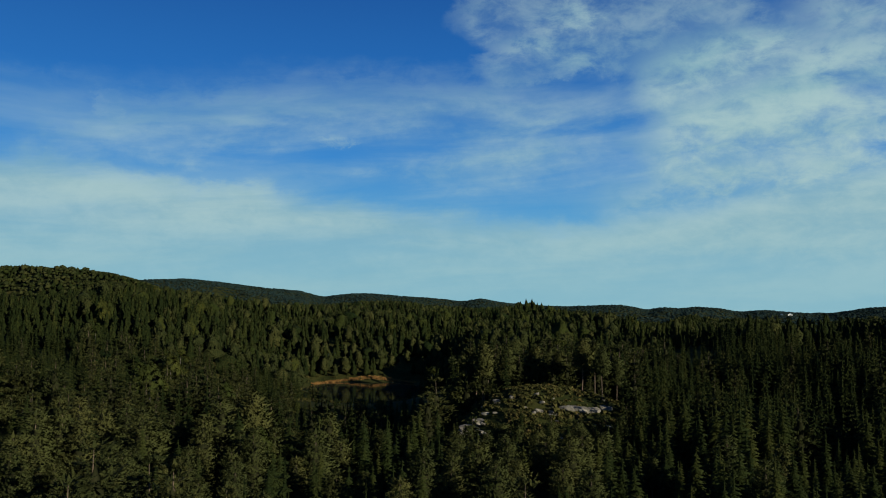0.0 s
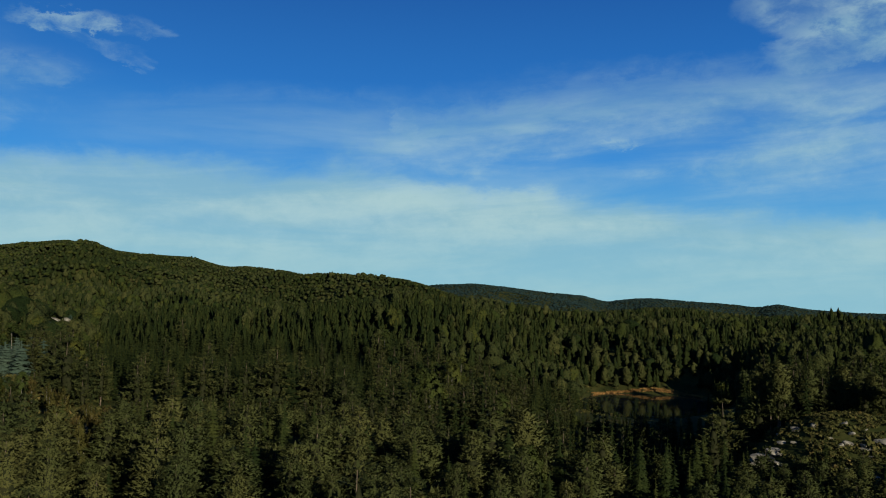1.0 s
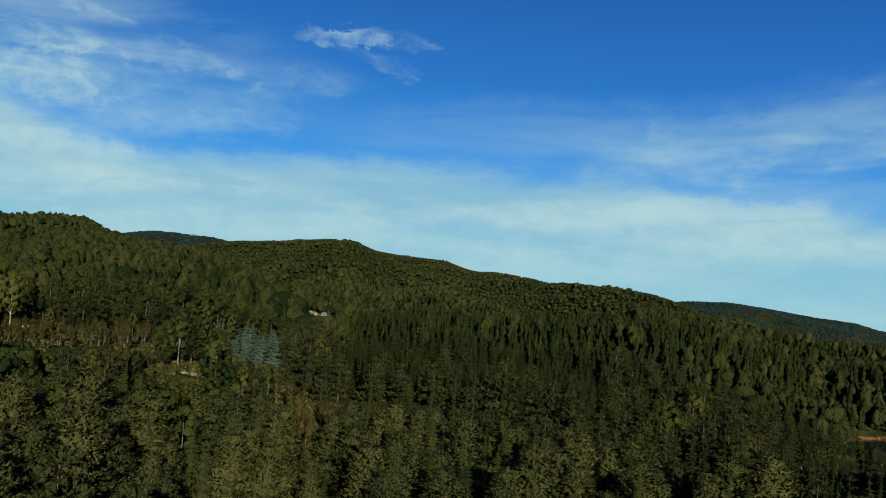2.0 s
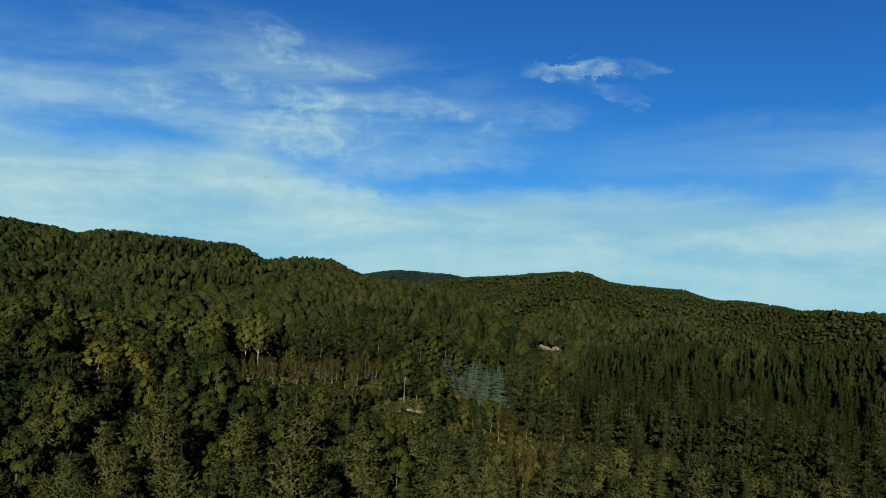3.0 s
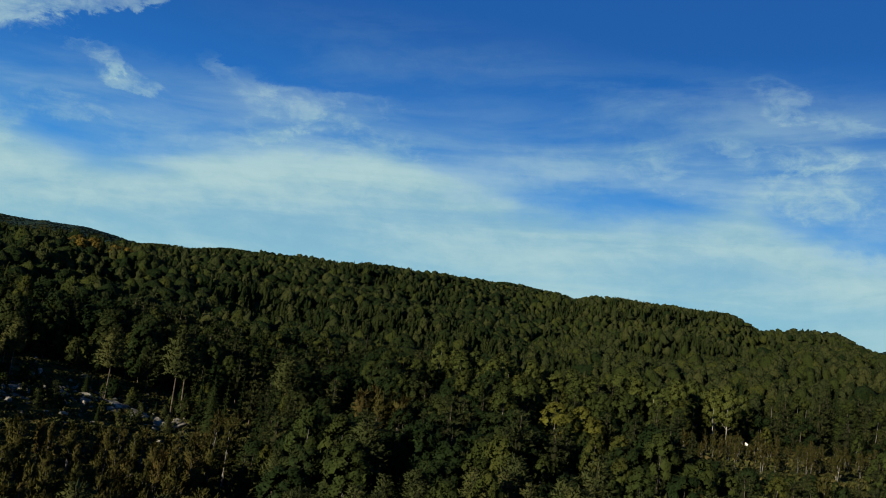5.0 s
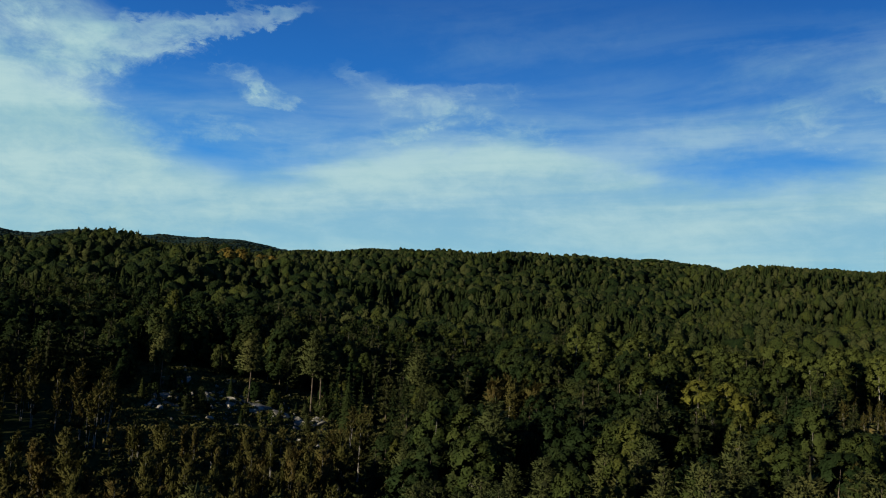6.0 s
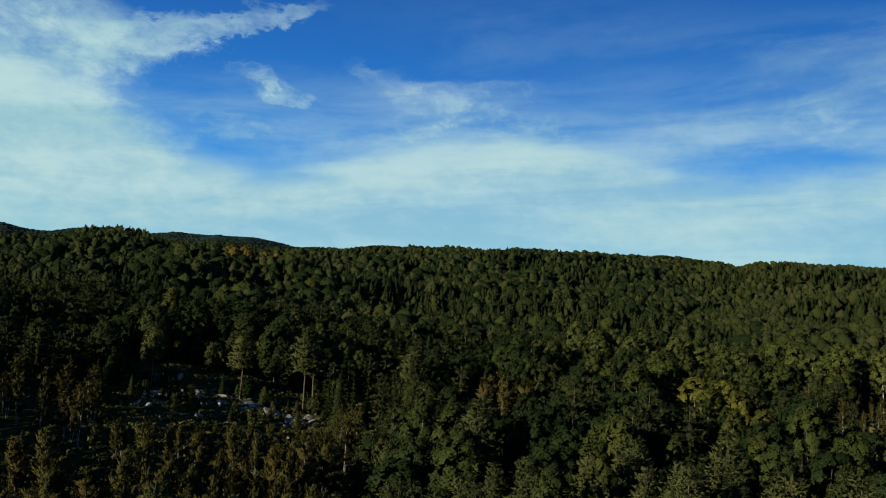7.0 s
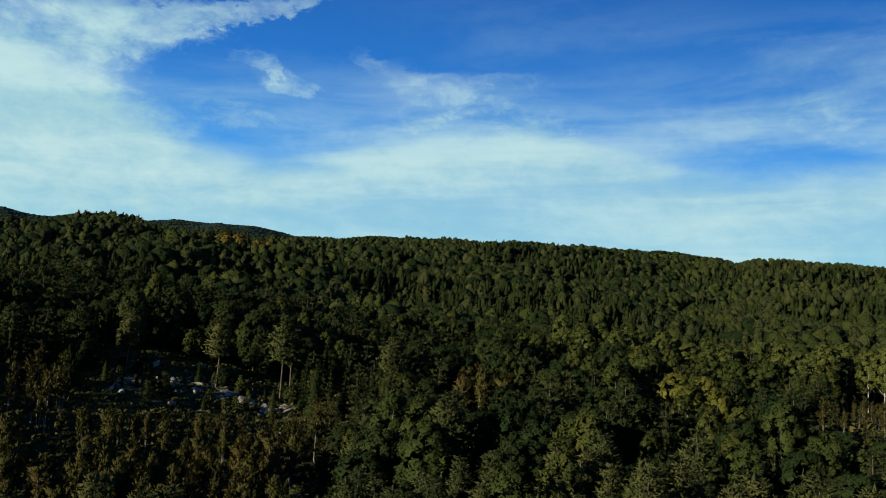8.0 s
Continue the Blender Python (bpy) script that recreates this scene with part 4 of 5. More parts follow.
def crown_normals(v, f, conical):
    """Turns every leaf outwards and gives it a normal between its own and that of the whole crown."""
    radius = np.hypot(v[:, 0], v[:, 1])
    if conical:
        out = np.stack([v[:, 0] / (radius + 0.02), v[:, 1] / (radius + 0.02), 0.30 + 0.7 * (v[:, 2] > 0.93)], -1)
    else:
        wide, low, high = np.quantile(radius, 0.9), *np.quantile(v[:, 2], (0.03, 0.97))
        out = np.stack([v[:, 0] / wide, v[:, 1] / wide, (v[:, 2] - 0.55 * low - 0.45 * high) / (high - low) * 1.6], -1)
    out /= np.linalg.norm(out, axis=1)[:, None] + 1e-6
    face = np.cross(v[f[:, 1]] - v[f[:, 0]], v[f[:, 2]] - v[f[:, 0]])
    face /= np.linalg.norm(face, axis=1)[:, None] + 1e-12
    away = (face * out[f].mean(1)).sum(1) < 0
    f = np.where(away[:, None], f[:, [0, 2, 1]], f)
    face[away] *= -1
    own = np.zeros_like(v)
    for k in range(3):
        np.add.at(own, f[:, k], face)
    own /= np.linalg.norm(own, axis=1)[:, None] + 1e-12
    shade = 0.72 * out + 0.42 * own
    return f, shade / (np.linalg.norm(shade, axis=1)[:, None] + 1e-9)


def tree(kind, shape, x, y, tall, turn, girth=1.0, label=None):
    """One tree as a thing of its own: trunk and crown under an empty at its foot."""
    key = (kind, shape)
    name, words, category, group = NEAR_LABEL[kind]
    if key not in PARTS:
        wood, crown, inner = NEAR[kind][shape]
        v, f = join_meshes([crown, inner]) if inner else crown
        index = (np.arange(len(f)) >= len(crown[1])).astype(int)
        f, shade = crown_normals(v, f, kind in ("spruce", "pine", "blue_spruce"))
        PARTS[key] = mesh_from("trunk", *wood, [BARK[kind]], smooth=True), mesh_from("crown", v, f, [LEAF[kind], CORE_SHADE], index, smooth=True, normals=shade)
    root = new(name)
    root.empty_display_size = 0.5
    root.matrix_world = Matrix.LocRotScale((x, y, float(ground_z(x, y))), Euler((0, 0, turn)), (tall * girth, tall * girth, tall))
    for part_name, me in zip(("trunk", "crown"), PARTS[key]):
        new(part_name, me).parent = root
    return tagged(root, label or words, category, group)


def shape_for(name, d, g):
    """Which of the full shapes a tree takes; the closest pines have the finest needles."""
    if name == "pine":
        return int(g.integers(4, 6)) if d < 120 else int(g.integers(0, 4))
    return int(g.integers(0, len(NEAR[name])))


def build_forest():
    sheets = {k: [] for k in KINDS}

    def keep_for(kind, arrays):
        sheets[KINDS[kind]].append(arrays)

    # the near wood: the nearest of each kind are things, the rest go into sheets
    rows = []
    for gap, close, seed in ((5.5, False, 11), (4.0, True, 19)):
        x, y, az, d, g = scatter(78, 270, gap, -32, 156, seed)
        kind, tall, keep = stand_of(az, d, x, y, g)
        tight = ((az < -2) | ((az > 35) & (az < 56) & (d > 190))) | (kind == 4)
        keep &= tight == close
        rows.append([a[keep] for a in (x, y, az, d, kind, tall)])
    x, y, az, d, kind, tall = (np.concatenate(p) for p in zip(*rows))
    z = ground_z(x, y)
    for k, name in enumerate(KINDS):
        mine = np.nonzero(kind == k)[0]
        seen = mine[(az[mine] > -26) & (az[mine] < 150)]
        seen = seen[np.argsort(d[seen])][:300]
        for i in seen:
            tree(name, shape_for(name, d[i], g), x[i], y[i], tall[i], g.uniform(0, 6.28), g.uniform(0.88, 1.15), SMALL_LABEL.get(name) if tall[i] < 6.5 else None)
        rest = np.setdiff1d(mine, seen)
        if len(rest):
            keep_for(k, merge(MID, name, x[rest], y[rest], z[rest], tall[rest], g))
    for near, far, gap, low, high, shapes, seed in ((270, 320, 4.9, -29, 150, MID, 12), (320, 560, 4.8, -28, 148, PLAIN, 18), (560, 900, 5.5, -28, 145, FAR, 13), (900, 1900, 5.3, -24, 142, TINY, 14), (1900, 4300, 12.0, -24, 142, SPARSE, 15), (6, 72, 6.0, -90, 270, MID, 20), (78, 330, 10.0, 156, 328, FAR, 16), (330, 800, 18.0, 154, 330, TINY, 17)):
        x, y, az, d, g = scatter(near, far, gap, low, high if high <= 270 else 270, seed)
        if high > 270:
            x2, y2, az2, d2, _ = scatter(near, far, gap, -90, high - 360, seed + 50)
            x, y, az, d = (np.concatenate(p) for p in ((x, x2), (y, y2), (az, az2), (d, d2)))
        z = ground_z(x, y) - 0.3
        # leave out what lies behind a crest for good
        if near >= 320:
            over = np.max([terrain(x * f, y * f) / np.maximum(d * f, 1) + (-EYE + 0) / np.maximum(d * f, 1) for f in (0.3, 0.4, 0.5, 0.6, 0.66, 0.72, 0.78, 0.83, 0.88, 0.93, 0.96)], axis=0)
            seen = (z + (16 if near < 1900 else 8) - EYE) / d > over
            x, y, az, d, z = (a[seen] for a in (x, y, az, d, z))
        kind, tall, keep = stand_of(az, d, x, y, g)
        keep &= (d < 1900) | (d < back_far(az) + 15)
        tall = tall * (0.48 if near >= 1900 else 1.0)
        x, y, z, kind, tall = (a[keep] for a in (x, y, z, kind, tall))
        for k, name in enumerate(KINDS):
            mine = kind == k
            if mine.any():
                keep_for(k, merge(shapes, name, x[mine], y[mine], z[mine], tall[mine], g))
    for name, pieces in sheets.items():
        if not pieces:
            continue
        n, vs, fs, ts, ms = 0, [], [], [], []
        for v, f, t, m in pieces:
            vs.append(v), fs.append(f + n), ts.append(t), ms.append(m)
            n += len(v)
        me = mesh_from(WORDS[name][0], np.concatenate(vs), np.concatenate(fs), [FAR_LEAF[name], BARK[name], CORE_SHADE], np.concatenate(ms), np.concatenate(ts))
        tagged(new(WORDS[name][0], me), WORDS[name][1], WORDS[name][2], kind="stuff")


build_forest()

# ---- the pond ----


def build_pond():
    m = bpy.data.materials.new("dark_water")
    m.use_nodes = True
    n = Nodes(m.node_tree)
    s = n.add("ShaderNodeBsdfPrincipled")
    s.inputs["Base Color"].default_value = (0.010, 0.013, 0.012, 1)
    s.inputs["Roughness"].default_value = 0.06
    s.inputs["IOR"].default_value = 1.33
    place = n.add("ShaderNodeNewGeometry").outputs["Position"]
    b = n.add("ShaderNodeBump")
    b.inputs["Strength"].default_value, b.inputs["Distance"].default_value = 0.08, 0.05
    n.put(b.inputs["Height"], n.noise(place, 0.6, 3.0))
    n.put(s.inputs["Normal"], b.outputs[0])
    out = n.add("ShaderNodeOutputMaterial")
    n.tree.links.new(s.outputs[0], out.inputs[0])
    a = np.linspace(0, 2 * np.pi, 96, endpoint=False)
    square = (np.abs(np.cos(a)) ** 3 + np.abs(np.sin(a)) ** 3) ** (-1 / 3) * 1.12
    u, v = np.cos(a) * POND_WIDE * square, np.sin(a) * POND_LONG * square
    x, y = POND[0] + u * math.cos(POND_TURN) - v * math.sin(POND_TURN), POND[1] + u * math.sin(POND_TURN) + v * math.cos(POND_TURN)
    verts = np.concatenate([[[POND[0], POND[1], 0]], np.stack([x, y, 0 * x], -1)])
    faces = np.array([(0, 1 + i, 1 + (i + 1) % 96) for i in range(96)])
    tagged(new("water", mesh_from("water", verts, faces, [m])), "still dark forest pond mirroring trees and sky", "pond", kind="structure")
    # a belt of dry reeds along the far shore
    g = np.random.default_rng(5)
    blades = []
    for i in range(4200):
        t = g.uniform(0.22, 0.80) * math.pi
        r = g.normal(1.06, 0.018) * (abs(math.cos(t)) ** 3 + abs(math.sin(t)) ** 3) ** (-1 / 3)
        u, v = np.cos(t) * POND_WIDE * r, np.sin(t) * POND_LONG * r
        x, y = POND[0] + u * math.cos(POND_TURN) - v * math.sin(POND_TURN), POND[1] + u * math.sin(POND_TURN) + v * math.cos(POND_TURN)
        z = max(float(terrain(x, y)), -0.1)
        h, a, w = g.uniform(0.3, 0.8), g.uniform(0, 3.14), g.uniform(0.15, 0.4)
        o = np.array([math.cos(a), math.sin(a), 0]) * w
        p = np.array([x, y, z])
        blades.append((p - o, p + o, p + [g.uniform(-0.3, 0.3), g.uniform(-0.3, 0.3), h]))
    tagged(new("reed_belt", mesh_from("reed_belt", *tris(blades), [REED])), "belt of dry orange-brown reeds on the pond shore", "reeds", kind="stuff")


build_pond()

# ---- single trees that stand out ----


def at_point(kind, shape, x, y, tall, girth=1.0, label=None, turn=0.7):
    return tree(kind, shape, x, y, tall, turn, girth, label)


# pines and a small spruce above the rock slope
for a, d, tall, girth, turn, words in ((120.9, 197, 13.5, 0.8, 0.7, "slim Scots pine with bare trunk above pale scree"), (121.4, 199, 10.5, 0.7, 1.2, "slim Scots pine with bare trunk above pale scree"), (115.3, 198, 16.0, 0.9, 2.1, "slim Scots pine with bare trunk above pale scree"),
                                       (111.2, 200, 19.5, 0.85, 3.3, "tall Scots pine with two bare stems beside the scree"), (110.6, 201, 18.0, 0.8, 5.0, "tall Scots pine with two bare stems beside the scree"), (104.2, 205, 16.5, 1.05, 0.3, "Scots pine with bare lower trunk at the wood's edge")):
    at_point("pine", 1, *at(a, d), tall, girth, words, turn)
at_point("spruce", 2, *at(108.5, 188), 12.5, 0.85, "lone young spruce with open tiers below the scree", 1.0)
# young growth between the stones
young_rng = np.random.default_rng(58)
for i in range(34):
    kind = ("pine", "spruce", "birch", "oak")[i % 4]
    at_point(kind, i % 2 if kind != "pine" else 2, *at(young_rng.uniform(109.5, 122), young_rng.uniform(181, 201)), young_rng.uniform(2.2, 5.5), 1.1, "low young " + {"pine": "Scots pine", "spruce": "dark spruce", "birch": "olive-leaved birch", "oak": "broadleaf bush"}[kind] + " growing between pale scree stones", i * 1.1)
# tall pines on the knoll by the pond
for i, (a, d, tall) in enumerate(((-1.5, 176, 13), (-2.4, 179, 13.5), (-3.1, 172, 12), (4.3, 183, 15), (6.1, 173, 15), (6.7, 178, 16), (2.2, 186, 14.5), (8.2, 185, 14), (5.2, 196, 15), (-3.8, 190, 13), (10, 190, 13), (0.4, 188, 13), (1.3, 194, 14))):
    at_point("pine", 1, *at(a, d), tall, 0.85, "tall Scots pine with pale bare trunk on the rocky knoll", i * 1.3)
# bright crowns in the valley
for i, (a, d, tall, girth) in enumerate(((84.3, 206, 12.5, 1.3), (86.0, 204, 13.5, 1.25), (85.2, 199, 11.5, 1.35), (83.6, 201, 10.5, 1.2))):
    at_point("gold_birch", 1 + i % 2, *at(a, d), tall, girth, "yellow-green birch, the brightest crown of the valley", i * 1.9)
at_point("birch", 0, *at(88.6, 235), 15.0, 0.9, "birch with a leaning white trunk")
tall_rng = np.random.default_rng(12)
for i in range(38):
    a, d = 75.5 + 19.0 * i / 37 + tall_rng.uniform(-0.4, 0.4), 250 + tall_rng.uniform(0, 34)
    at_point("aspen", i % 3, *at(a, d), tall_rng.uniform(15.5, 20.0), tall_rng.uniform(1.0, 1.25), None, i)
for i, (a, d) in enumerate(((97.6, 189), (98.4, 191), (96.9, 191), (97.9, 194), (98.9, 188), (96.2, 189))):
    at_point("young_birch", i % 3, *at(a, d), 12.0, 1.2, "bare grey-stemmed birch with rusty twigs", i * 1.7)
for i, (a, d, tall) in enumerate(((76, 150, 9), (75.2, 152, 8), (92.5, 150, 8), (79, 152, 8), (69.5, 176, 8))):
    at_point("young_birch", i % 3, *at(a, d), tall, 1.1, "rust-orange young birch among green pines", i)
# silvery spruces in a hollow
blue_rng = np.random.default_rng(23)
for i in range(48):
    a, d = (60.0, 248) if i < 34 else ((61, 200) if i < 40 else (54.3, 505))
    a, d = a + blue_rng.normal(0, 1.35) * (1 if i < 34 else 0.8), d + blue_rng.uniform(-24, 26) * (1 if i < 34 else 0.4)
    at_point("blue_spruce", i % 3, *at(a, d), blue_rng.uniform(4.5, 11.5) if i < 34 else blue_rng.uniform(3.5, 6), blue_rng.uniform(1.1, 1.6), None, i * 0.9)
for i in range(5):
    at_point("blue_spruce", i % 2, *at(19.6 - 0.35 * i, 412 + 5 * (i % 3)), 8.5, 1.0, None, i * 1.9)
# a row of golden birches just below the crest
row = np.random.default_rng(77)
for i in range(24):
    a = 115.3 + (0.17 * i if i < 15 else 0.17 * i + 0.9) + row.uniform(-0.1, 0.1)
    d = 466 + row.uniform(-9, 9)
    at_point("autumn_birch", i % 3, *at(a, d), row.uniform(10.2, 12.2), 1.4, "golden yellow birch in a row below the crest", i)

# ---- rocks ----


def rock_mesh(seed, long=1.6, flat=0.6):
    """A broken, angular boulder about two metres across, with split faces and chipped edges."""
    g = np.random.default_rng(seed)
    bm = bmesh.new()
    bmesh.ops.create_icosphere(bm, subdivisions=2, radius=1.0)
    cuts = []
    for k in range(12):
        w = g.normal(size=3)
        cuts.append((w / np.linalg.norm(w), g.uniform(0.45, 0.85)))
    for v in bm.verts:
        p = np.array(v.co)
        for w, reach in cuts:
            over = p @ w - reach
            if over > 0:
                p = p - w * over * 0.92
        p += 0.05 * np.array(noise.noise_vector(Vector(p * 2.3 + seed)))
        v.co = p * (long, 1.0, flat)
    me = bpy.data.meshes.new("boulder")
    bm.to_mesh(me)
    bm.free()
    me.materials.append(ROCK)
    return me


ROCKS = [rock_mesh(i, 1.1 + 0.25 * i, 0.45 + 0.07 * (i % 3)) for i in range(6)]


def boulder(shape, x, y, size, turn, tip=0.0, label="pale grey boulder half sunk in heather", group=""):
    ob = new("boulder", ROCKS[shape])
    ob.matrix_world = Matrix.LocRotScale((x, y, float(ground_z(x, y)) + size * 0.10), Euler((tip, tip * 0.6, turn)), (size, size, size))
    return tagged(ob, label, "boulder", group)


g_rock = np.random.default_rng(31)
slope = "boulders of the rock slope"
for a, d, size, turn, tip in ((113.9, 195, 1.9, 2.2, 0.45), (113.1, 193, 1.6, 2.4, 0.4), (114.6, 196, 1.4, 2.0, 0.5), (116.5, 198, 1.6, 1.2, 0.4), (116.1, 194, 1.3, 2.6, 0.5), (119.6, 206, 1.7, 0.4, 0.4), (120.5, 192, 1.6, 2.0, 0.4), (119.8, 190, 1.4, 1.4, 0.5), (111.0, 190, 1.3, 2.0, 0.5), (111.9, 191, 1.3, 1.0, 0.5), (118.2, 197, 1.4, 0.9, 0.4)):
    boulder(int(g_rock.integers(0, 6)), *at(a, d), size, turn, tip, "long pale slab of broken rock on the slope", slope)
for k in range(230):
    a, d = g_rock.uniform(109.8, 121.6), 193 + g_rock.normal(0, 7.5)
    boulder(int(g_rock.integers(0, 6)), *at(a, d + 0.4 * (a - 115)), 0.34 + 0.95 * g_rock.uniform(0, 1) ** 2.5, g_rock.uniform(0, 6.3), g_rock.uniform(0.1, 0.9), "pale angular stone of the scree", slope)
knoll = "boulders of the knoll"
for a, d, size, turn in ((6.7, 158, 2.3, 0.3), (6.0, 159, 1.7, 0.8), (7.1, 157, 1.4, 0.2), (3.6, 164, 1.0, 1.2), (0.4, 177, 0.9, 0.1), (-0.7, 161, 1.4, 0.1), (-1.2, 161.5, 1.8, 0.2), (-1.9, 162, 1.9, 0.4), (-2.5, 163, 1.5, 0.1), (-3.3, 166, 1.6, 0.3), (-0.2, 152, 0.7, 0), (1.5, 153, 0.7, 1), (-2.9, 158, 0.8, 1), (4.9, 160, 0.6, 0.6), (-3.1, 172, 0.7, 0.2), (0.4, 158, 0.8, 0.4), (2.6, 160, 0.6, 1.1)):
    boulder(int(g_rock.integers(0, 6)), *at(a, d), size, turn, 0.15, "sunlit pale boulder on the pond-side knoll", knoll)
for k in range(26):
    a, d = g_rock.uniform(-4.2, 7.4), g_rock.uniform(155, 165)
    boulder(int(g_rock.integers(0, 6)), *at(a, d), g_rock.uniform(0.4, 1.1), g_rock.uniform(0, 6.3), 0.3, "small sunlit stone on the pond-side knoll", knoll)
for a, d, size, turn, tip in ((56.1, 495, 2.6, 0.6, 0.5), (55.6, 497, 2.2, 1.0, 0.4), (56.5, 498, 2.0, 0.2, 0.6), (55.2, 500, 1.6, 0.4, 0.5), (56.2, 500, 2.8, 1.4, 0.6), (55.8, 491, 1.8, 2.1, 0.4), (56.9, 500, 1.6, 1.1, 0.6), (55.5, 503, 2.4, 0.2, 0.7), (54.9, 498, 1.2, 0.7, 0.3), (56.4, 489, 1.3, 1.7, 0.5)):
    boulder(int(g_rock.integers(0, 6)), *at(a, d), size, turn, tip, "pale outcrop of bare rock among trees")
for a, d, size, turn in ((66.6, 204, 1.5, 0.9), (67.2, 205, 1.2, 0.3), (66.0, 203, 1.1, 1.1), (64.7, 190, 1.3, 2.0), (65.3, 191, 0.9, 0.4)):
    boulder(int(g_rock.integers(0, 6)), *at(a, d), size, turn, 0.1, "pale flat rock in rusty scrub")
for a, d, size, turn in ((-22.4, 228, 1.5, 0.5), (-22.9, 230, 1.2, 1.2)):
    boulder(int(g_rock.integers(0, 6)), *at(a, d), size, turn, 0.1, "pale boulder in a gap of the dark spruce wood")
for a, d, size in ((72.5, 1080, 6), (71.8, 1070, 5), (75.8, 900, 5), (64.3, 2440, 11), (42.5, 1100, 5), (92.9, 478, 2.0)):
    boulder(int(g_rock.integers(0, 6)), *at(a, d), size, 0.5, 0.1, "weathered grey rock face high on the hillside")

# ---- low growth on the open ground ----
HEATH = material("heather_and_grass", [(0.0, (0.016, 0.020, 0.007)), (0.4, (0.032, 0.034, 0.011)), (0.75, (0.048, 0.043, 0.015)), (1.0, (0.072, 0.056, 0.021))], 0.15, 0.95, "tint", fine_scale=1.0, spec=0.02, island=0.4)


def undergrowth():
    g = np.random.default_rng(41)
    shape = [(None, tris(np.concatenate([tuft(g, (x, y, 0.25), 0.45, 7, 0.6, 0.5, 0.5) for x, y in ((0, 0), (0.5, 0.3), (-0.4, 0.4), (0.1, -0.5))])), None) for k in range(3)]
    xs, ys = [], []
    for a, d, reach, count in ((-1.5, 163, 17, 520), (4.6, 164, 14, 300), (121, 199, 12, 120), (117, 196, 14, 190), (112, 194, 13, 150), (110, 140, 24, 300), (66, 200, 14, 180), (73, 238, 20, 320), (61, 215, 18, 200), (60.5, 255, 20, 200), (56, 492, 17, 200), (27, 300, 14, 100), (116, 125, 22, 220), (97.6, 190, 10, 90), (-22.5, 230, 10, 90)):
        cx, cy = at(a, d)
        r, t = reach * np.sqrt(g.uniform(0, 1, count)), g.uniform(0, 6.28, count)
        xs.append(cx + r * np.cos(t)), ys.append(cy + r * np.sin(t))
    a, r = np.radians(g.uniform(104, 127, 3000)), np.sqrt(g.uniform(135**2, 218**2, 3000))
    bare = (abs(np.degrees(a) - 115.7) < 6.2) & (abs(r - 194) < 14) & (g.uniform(0, 1, 3000) < 0.8)
    a, r = a[~bare], r[~bare]
    xs.append(-np.sin(a) * r), ys.append(np.cos(a) * r)
    a, r = np.radians(g.uniform(8, 23, 1500)), np.sqrt(g.uniform(290**2, 420**2, 1500))
    ok = pond_reach(-np.sin(a) * r, np.cos(a) * r) > 1.1
    xs.append(-np.sin(a[ok]) * r[ok]), ys.append(np.cos(a[ok]) * r[ok])
    a, r = np.radians(g.uniform(50, 118, 2600)), np.sqrt(g.uniform(80**2, 235**2, 2600))
    xs.append(-np.sin(a) * r), ys.append(np.cos(a) * r)
    x, y = np.concatenate(xs), np.concatenate(ys)
    a, r = np.radians(g.uniform(52, 79, 900)), np.sqrt(g.uniform(80**2, 262**2, 900))
    x, y, size = np.concatenate([x, -np.sin(a) * r]), np.concatenate([y, np.cos(a) * r]), np.concatenate([g.uniform(0.6, 1.7, len(x)), g.uniform(1.2, 2.8, 900)])
    v, f, tint, _ = merge({"heath": shape}, "heath", x, y, ground_z(x, y), size, g)
    tagged(new("undergrowth", mesh_from("undergrowth", v, f, [HEATH], tint=tint)), "brown heather, grass and low scrub between rocks", "undergrowth", kind="stuff")


undergrowth()

# ---- buildings ----


def box(bm, low, high):
    vs = [bm.verts.new((x, y, z)) for z in (low[2], high[2]) for y in (low[1], high[1]) for x in (low[0], high[0])]
    for f in ((0, 2, 3, 1), (4, 5, 7, 6), (0, 1, 5, 4), (2, 6, 7, 3), (0, 4, 6, 2), (1, 3, 7, 5)):
        bm.faces.new([vs[i] for i in f])


def part(name, bm, mat, parent, label=""):
    me = bpy.data.meshes.new(name)
    bmesh.ops.recalc_face_normals(bm, faces=bm.faces)
    bm.to_mesh(me)
    bm.free()
    me.materials.append(mat)
    ob = new(name, me)
    ob.parent = parent
    return tagged(ob, label)


WHITE = material("white_boards", [(0.0, (0.66, 0.66, 0.63)), (1.0, (0.82, 0.82, 0.80))], 1.0, 0.7, fine_scale=8.0)
SLATE = material("dark_roof", [(0.0, (0.03, 0.03, 0.033)), (1.0, (0.07, 0.065, 0.06))], 1.0, 0.8, fine_scale=6.0)
PANE = material("window_glass", [(0.0, (0.02, 0.025, 0.03)), (1.0, (0.035, 0.04, 0.05))], 0.5, 0.1, spec=0.6)


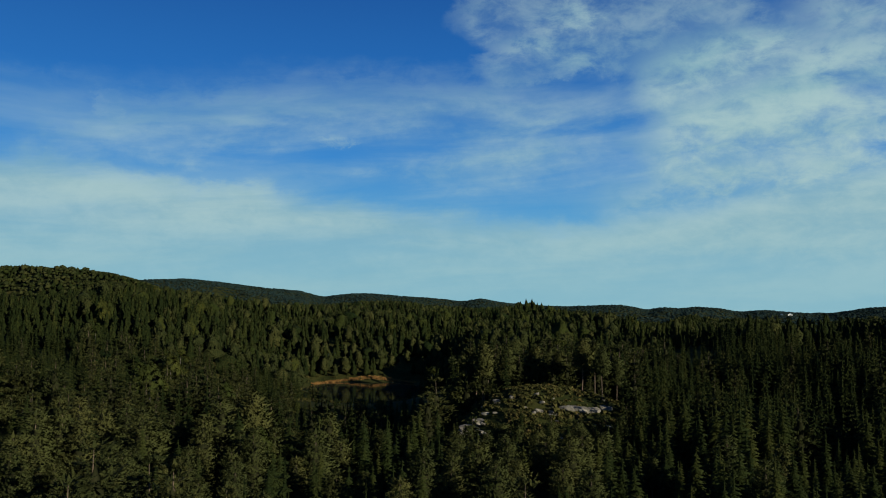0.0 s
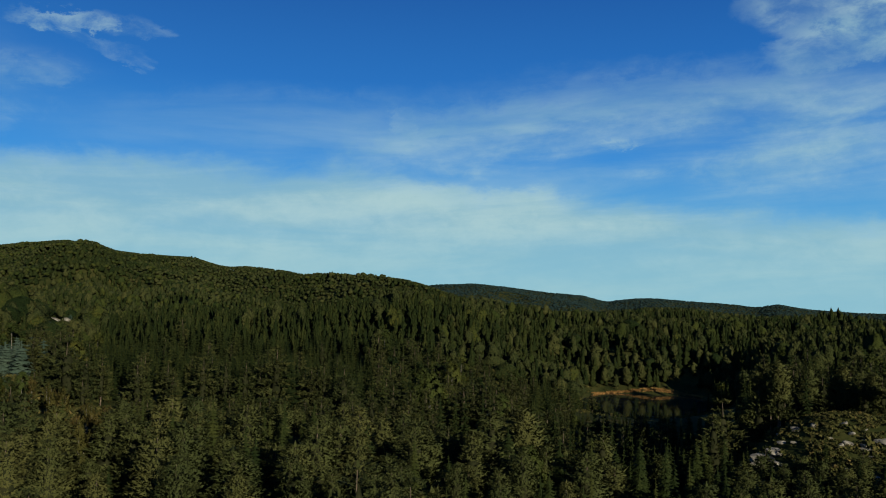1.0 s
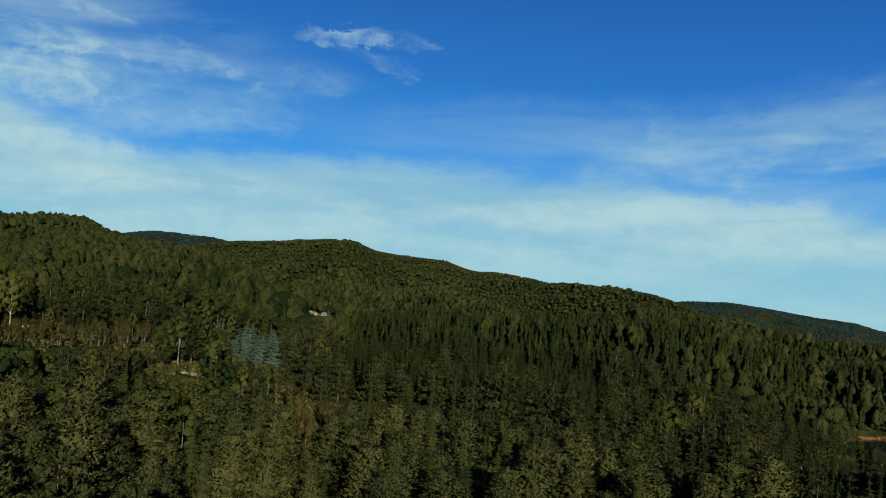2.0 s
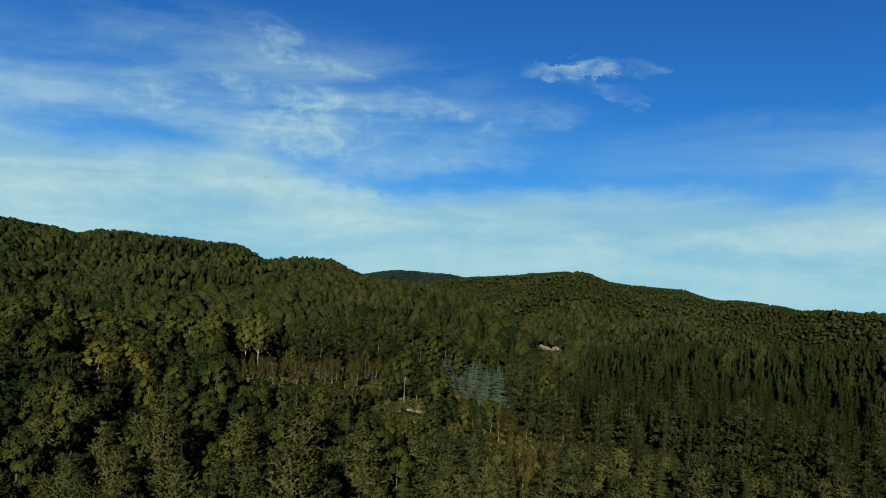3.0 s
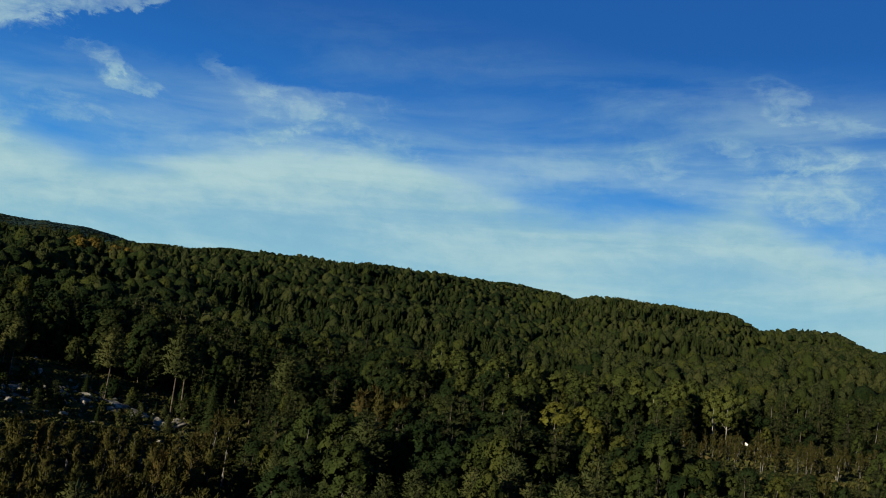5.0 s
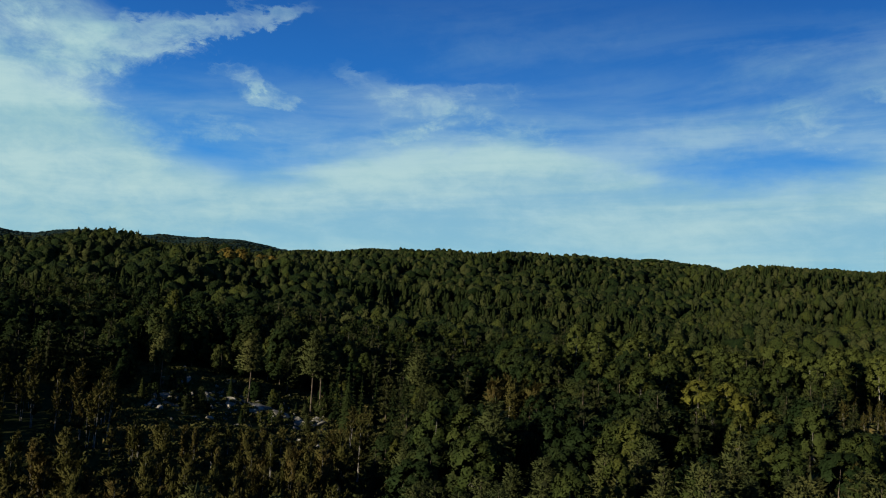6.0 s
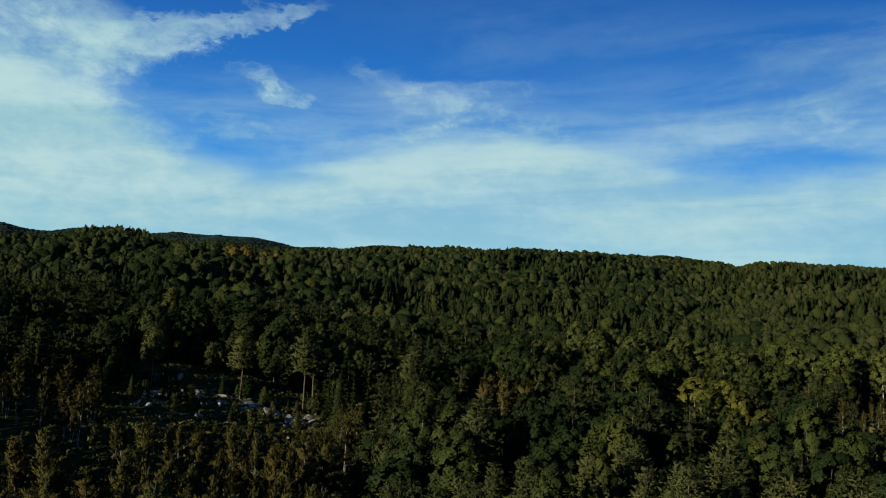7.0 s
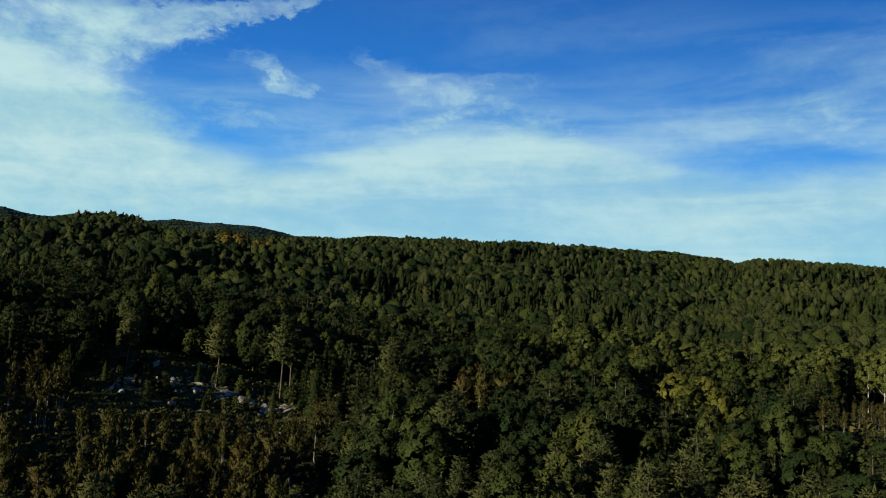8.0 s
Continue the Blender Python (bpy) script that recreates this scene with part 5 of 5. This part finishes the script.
def cabin(name, x, y, wide, deep, wall, rise, turn, label, category, windows):
    root = new(name)
    root.matrix_world = Matrix.LocRotScale((x, y, float(ground_z(x, y)) - 0.05), Euler((0, 0, turn)), None)
    bm = bmesh.new()
    w, d = wide / 2, deep / 2
    lower = [bm.verts.new(p) for p in ((-w, -d, 0), (w, -d, 0), (w, d, 0), (-w, d, 0))]
    upper = [bm.verts.new(p) for p in ((-w, -d, wall), (w, -d, wall), (w, d, wall), (-w, d, wall))]
    ridge = [bm.verts.new(p) for p in ((0, -d, wall + rise), (0, d, wall + rise))]
    for f in ((lower[0], lower[1], upper[1], ridge[0], upper[0]), (lower[2], lower[3], upper[3], ridge[1], upper[2]), (lower[1], lower[2], upper[2], upper[1]), (lower[3], lower[0], upper[0], upper[3]), (lower[3], lower[2], lower[1], lower[0])):
        bm.faces.new(f)
    part("wall", bm, WHITE, root)
    eave, thick = wide * 0.06, max(0.05, wide * 0.02)
    for side in (-1, 1):
        bm = bmesh.new()
        slope_x, slope_z = w + eave, wall - rise * eave / w
        line = [(0.0, wall + rise), (side * slope_x, slope_z)]
        vs = [bm.verts.new((px, py, pz + dz + 0.01)) for dz in (0, thick) for py in (-d - eave, d + eave) for px, pz in line]
        for f in ((0, 1, 3, 2), (4, 6, 7, 5), (0, 4, 5, 1), (2, 3, 7, 6), (0, 2, 6, 4), (1, 5, 7, 3)):
            bm.faces.new([vs[i] for i in f])
        part("roof", bm, SLATE, root, "dark pitched roof")
    for wx, wz in windows:
        bm = bmesh.new()
        box(bm, (wx - wide * 0.06, -d - 0.03, wz), (wx + wide * 0.06, -d + 0.02, wz + wall * 0.28))
        part("window", bm, PANE, root)
    return tagged(root, label, category)


cabin("farmhouse", *at(-11.7, 3250), 15.0, 11.0, 7.5, 5.5, 2.9, "white two-storey farmhouse with dark roof, far across the woods", "house", ((-4, 1.2), (0, 1.2), (4, 1.2), (-4, 4.6), (0, 4.6), (4, 4.6)))
cabin("farm_shed", *at(-11.2, 3262), 8.0, 6.0, 4.0, 2.5, 2.6, "small pale farm shed beside a white house", "shed", ((0, 1.2),))
cabin("hunting_hut", *at(74.9, 268), 1.8, 1.5, 1.7, 0.5, 1.9, "tiny pale hut in the rusty clearing", "hut", ((0, 0.8),))
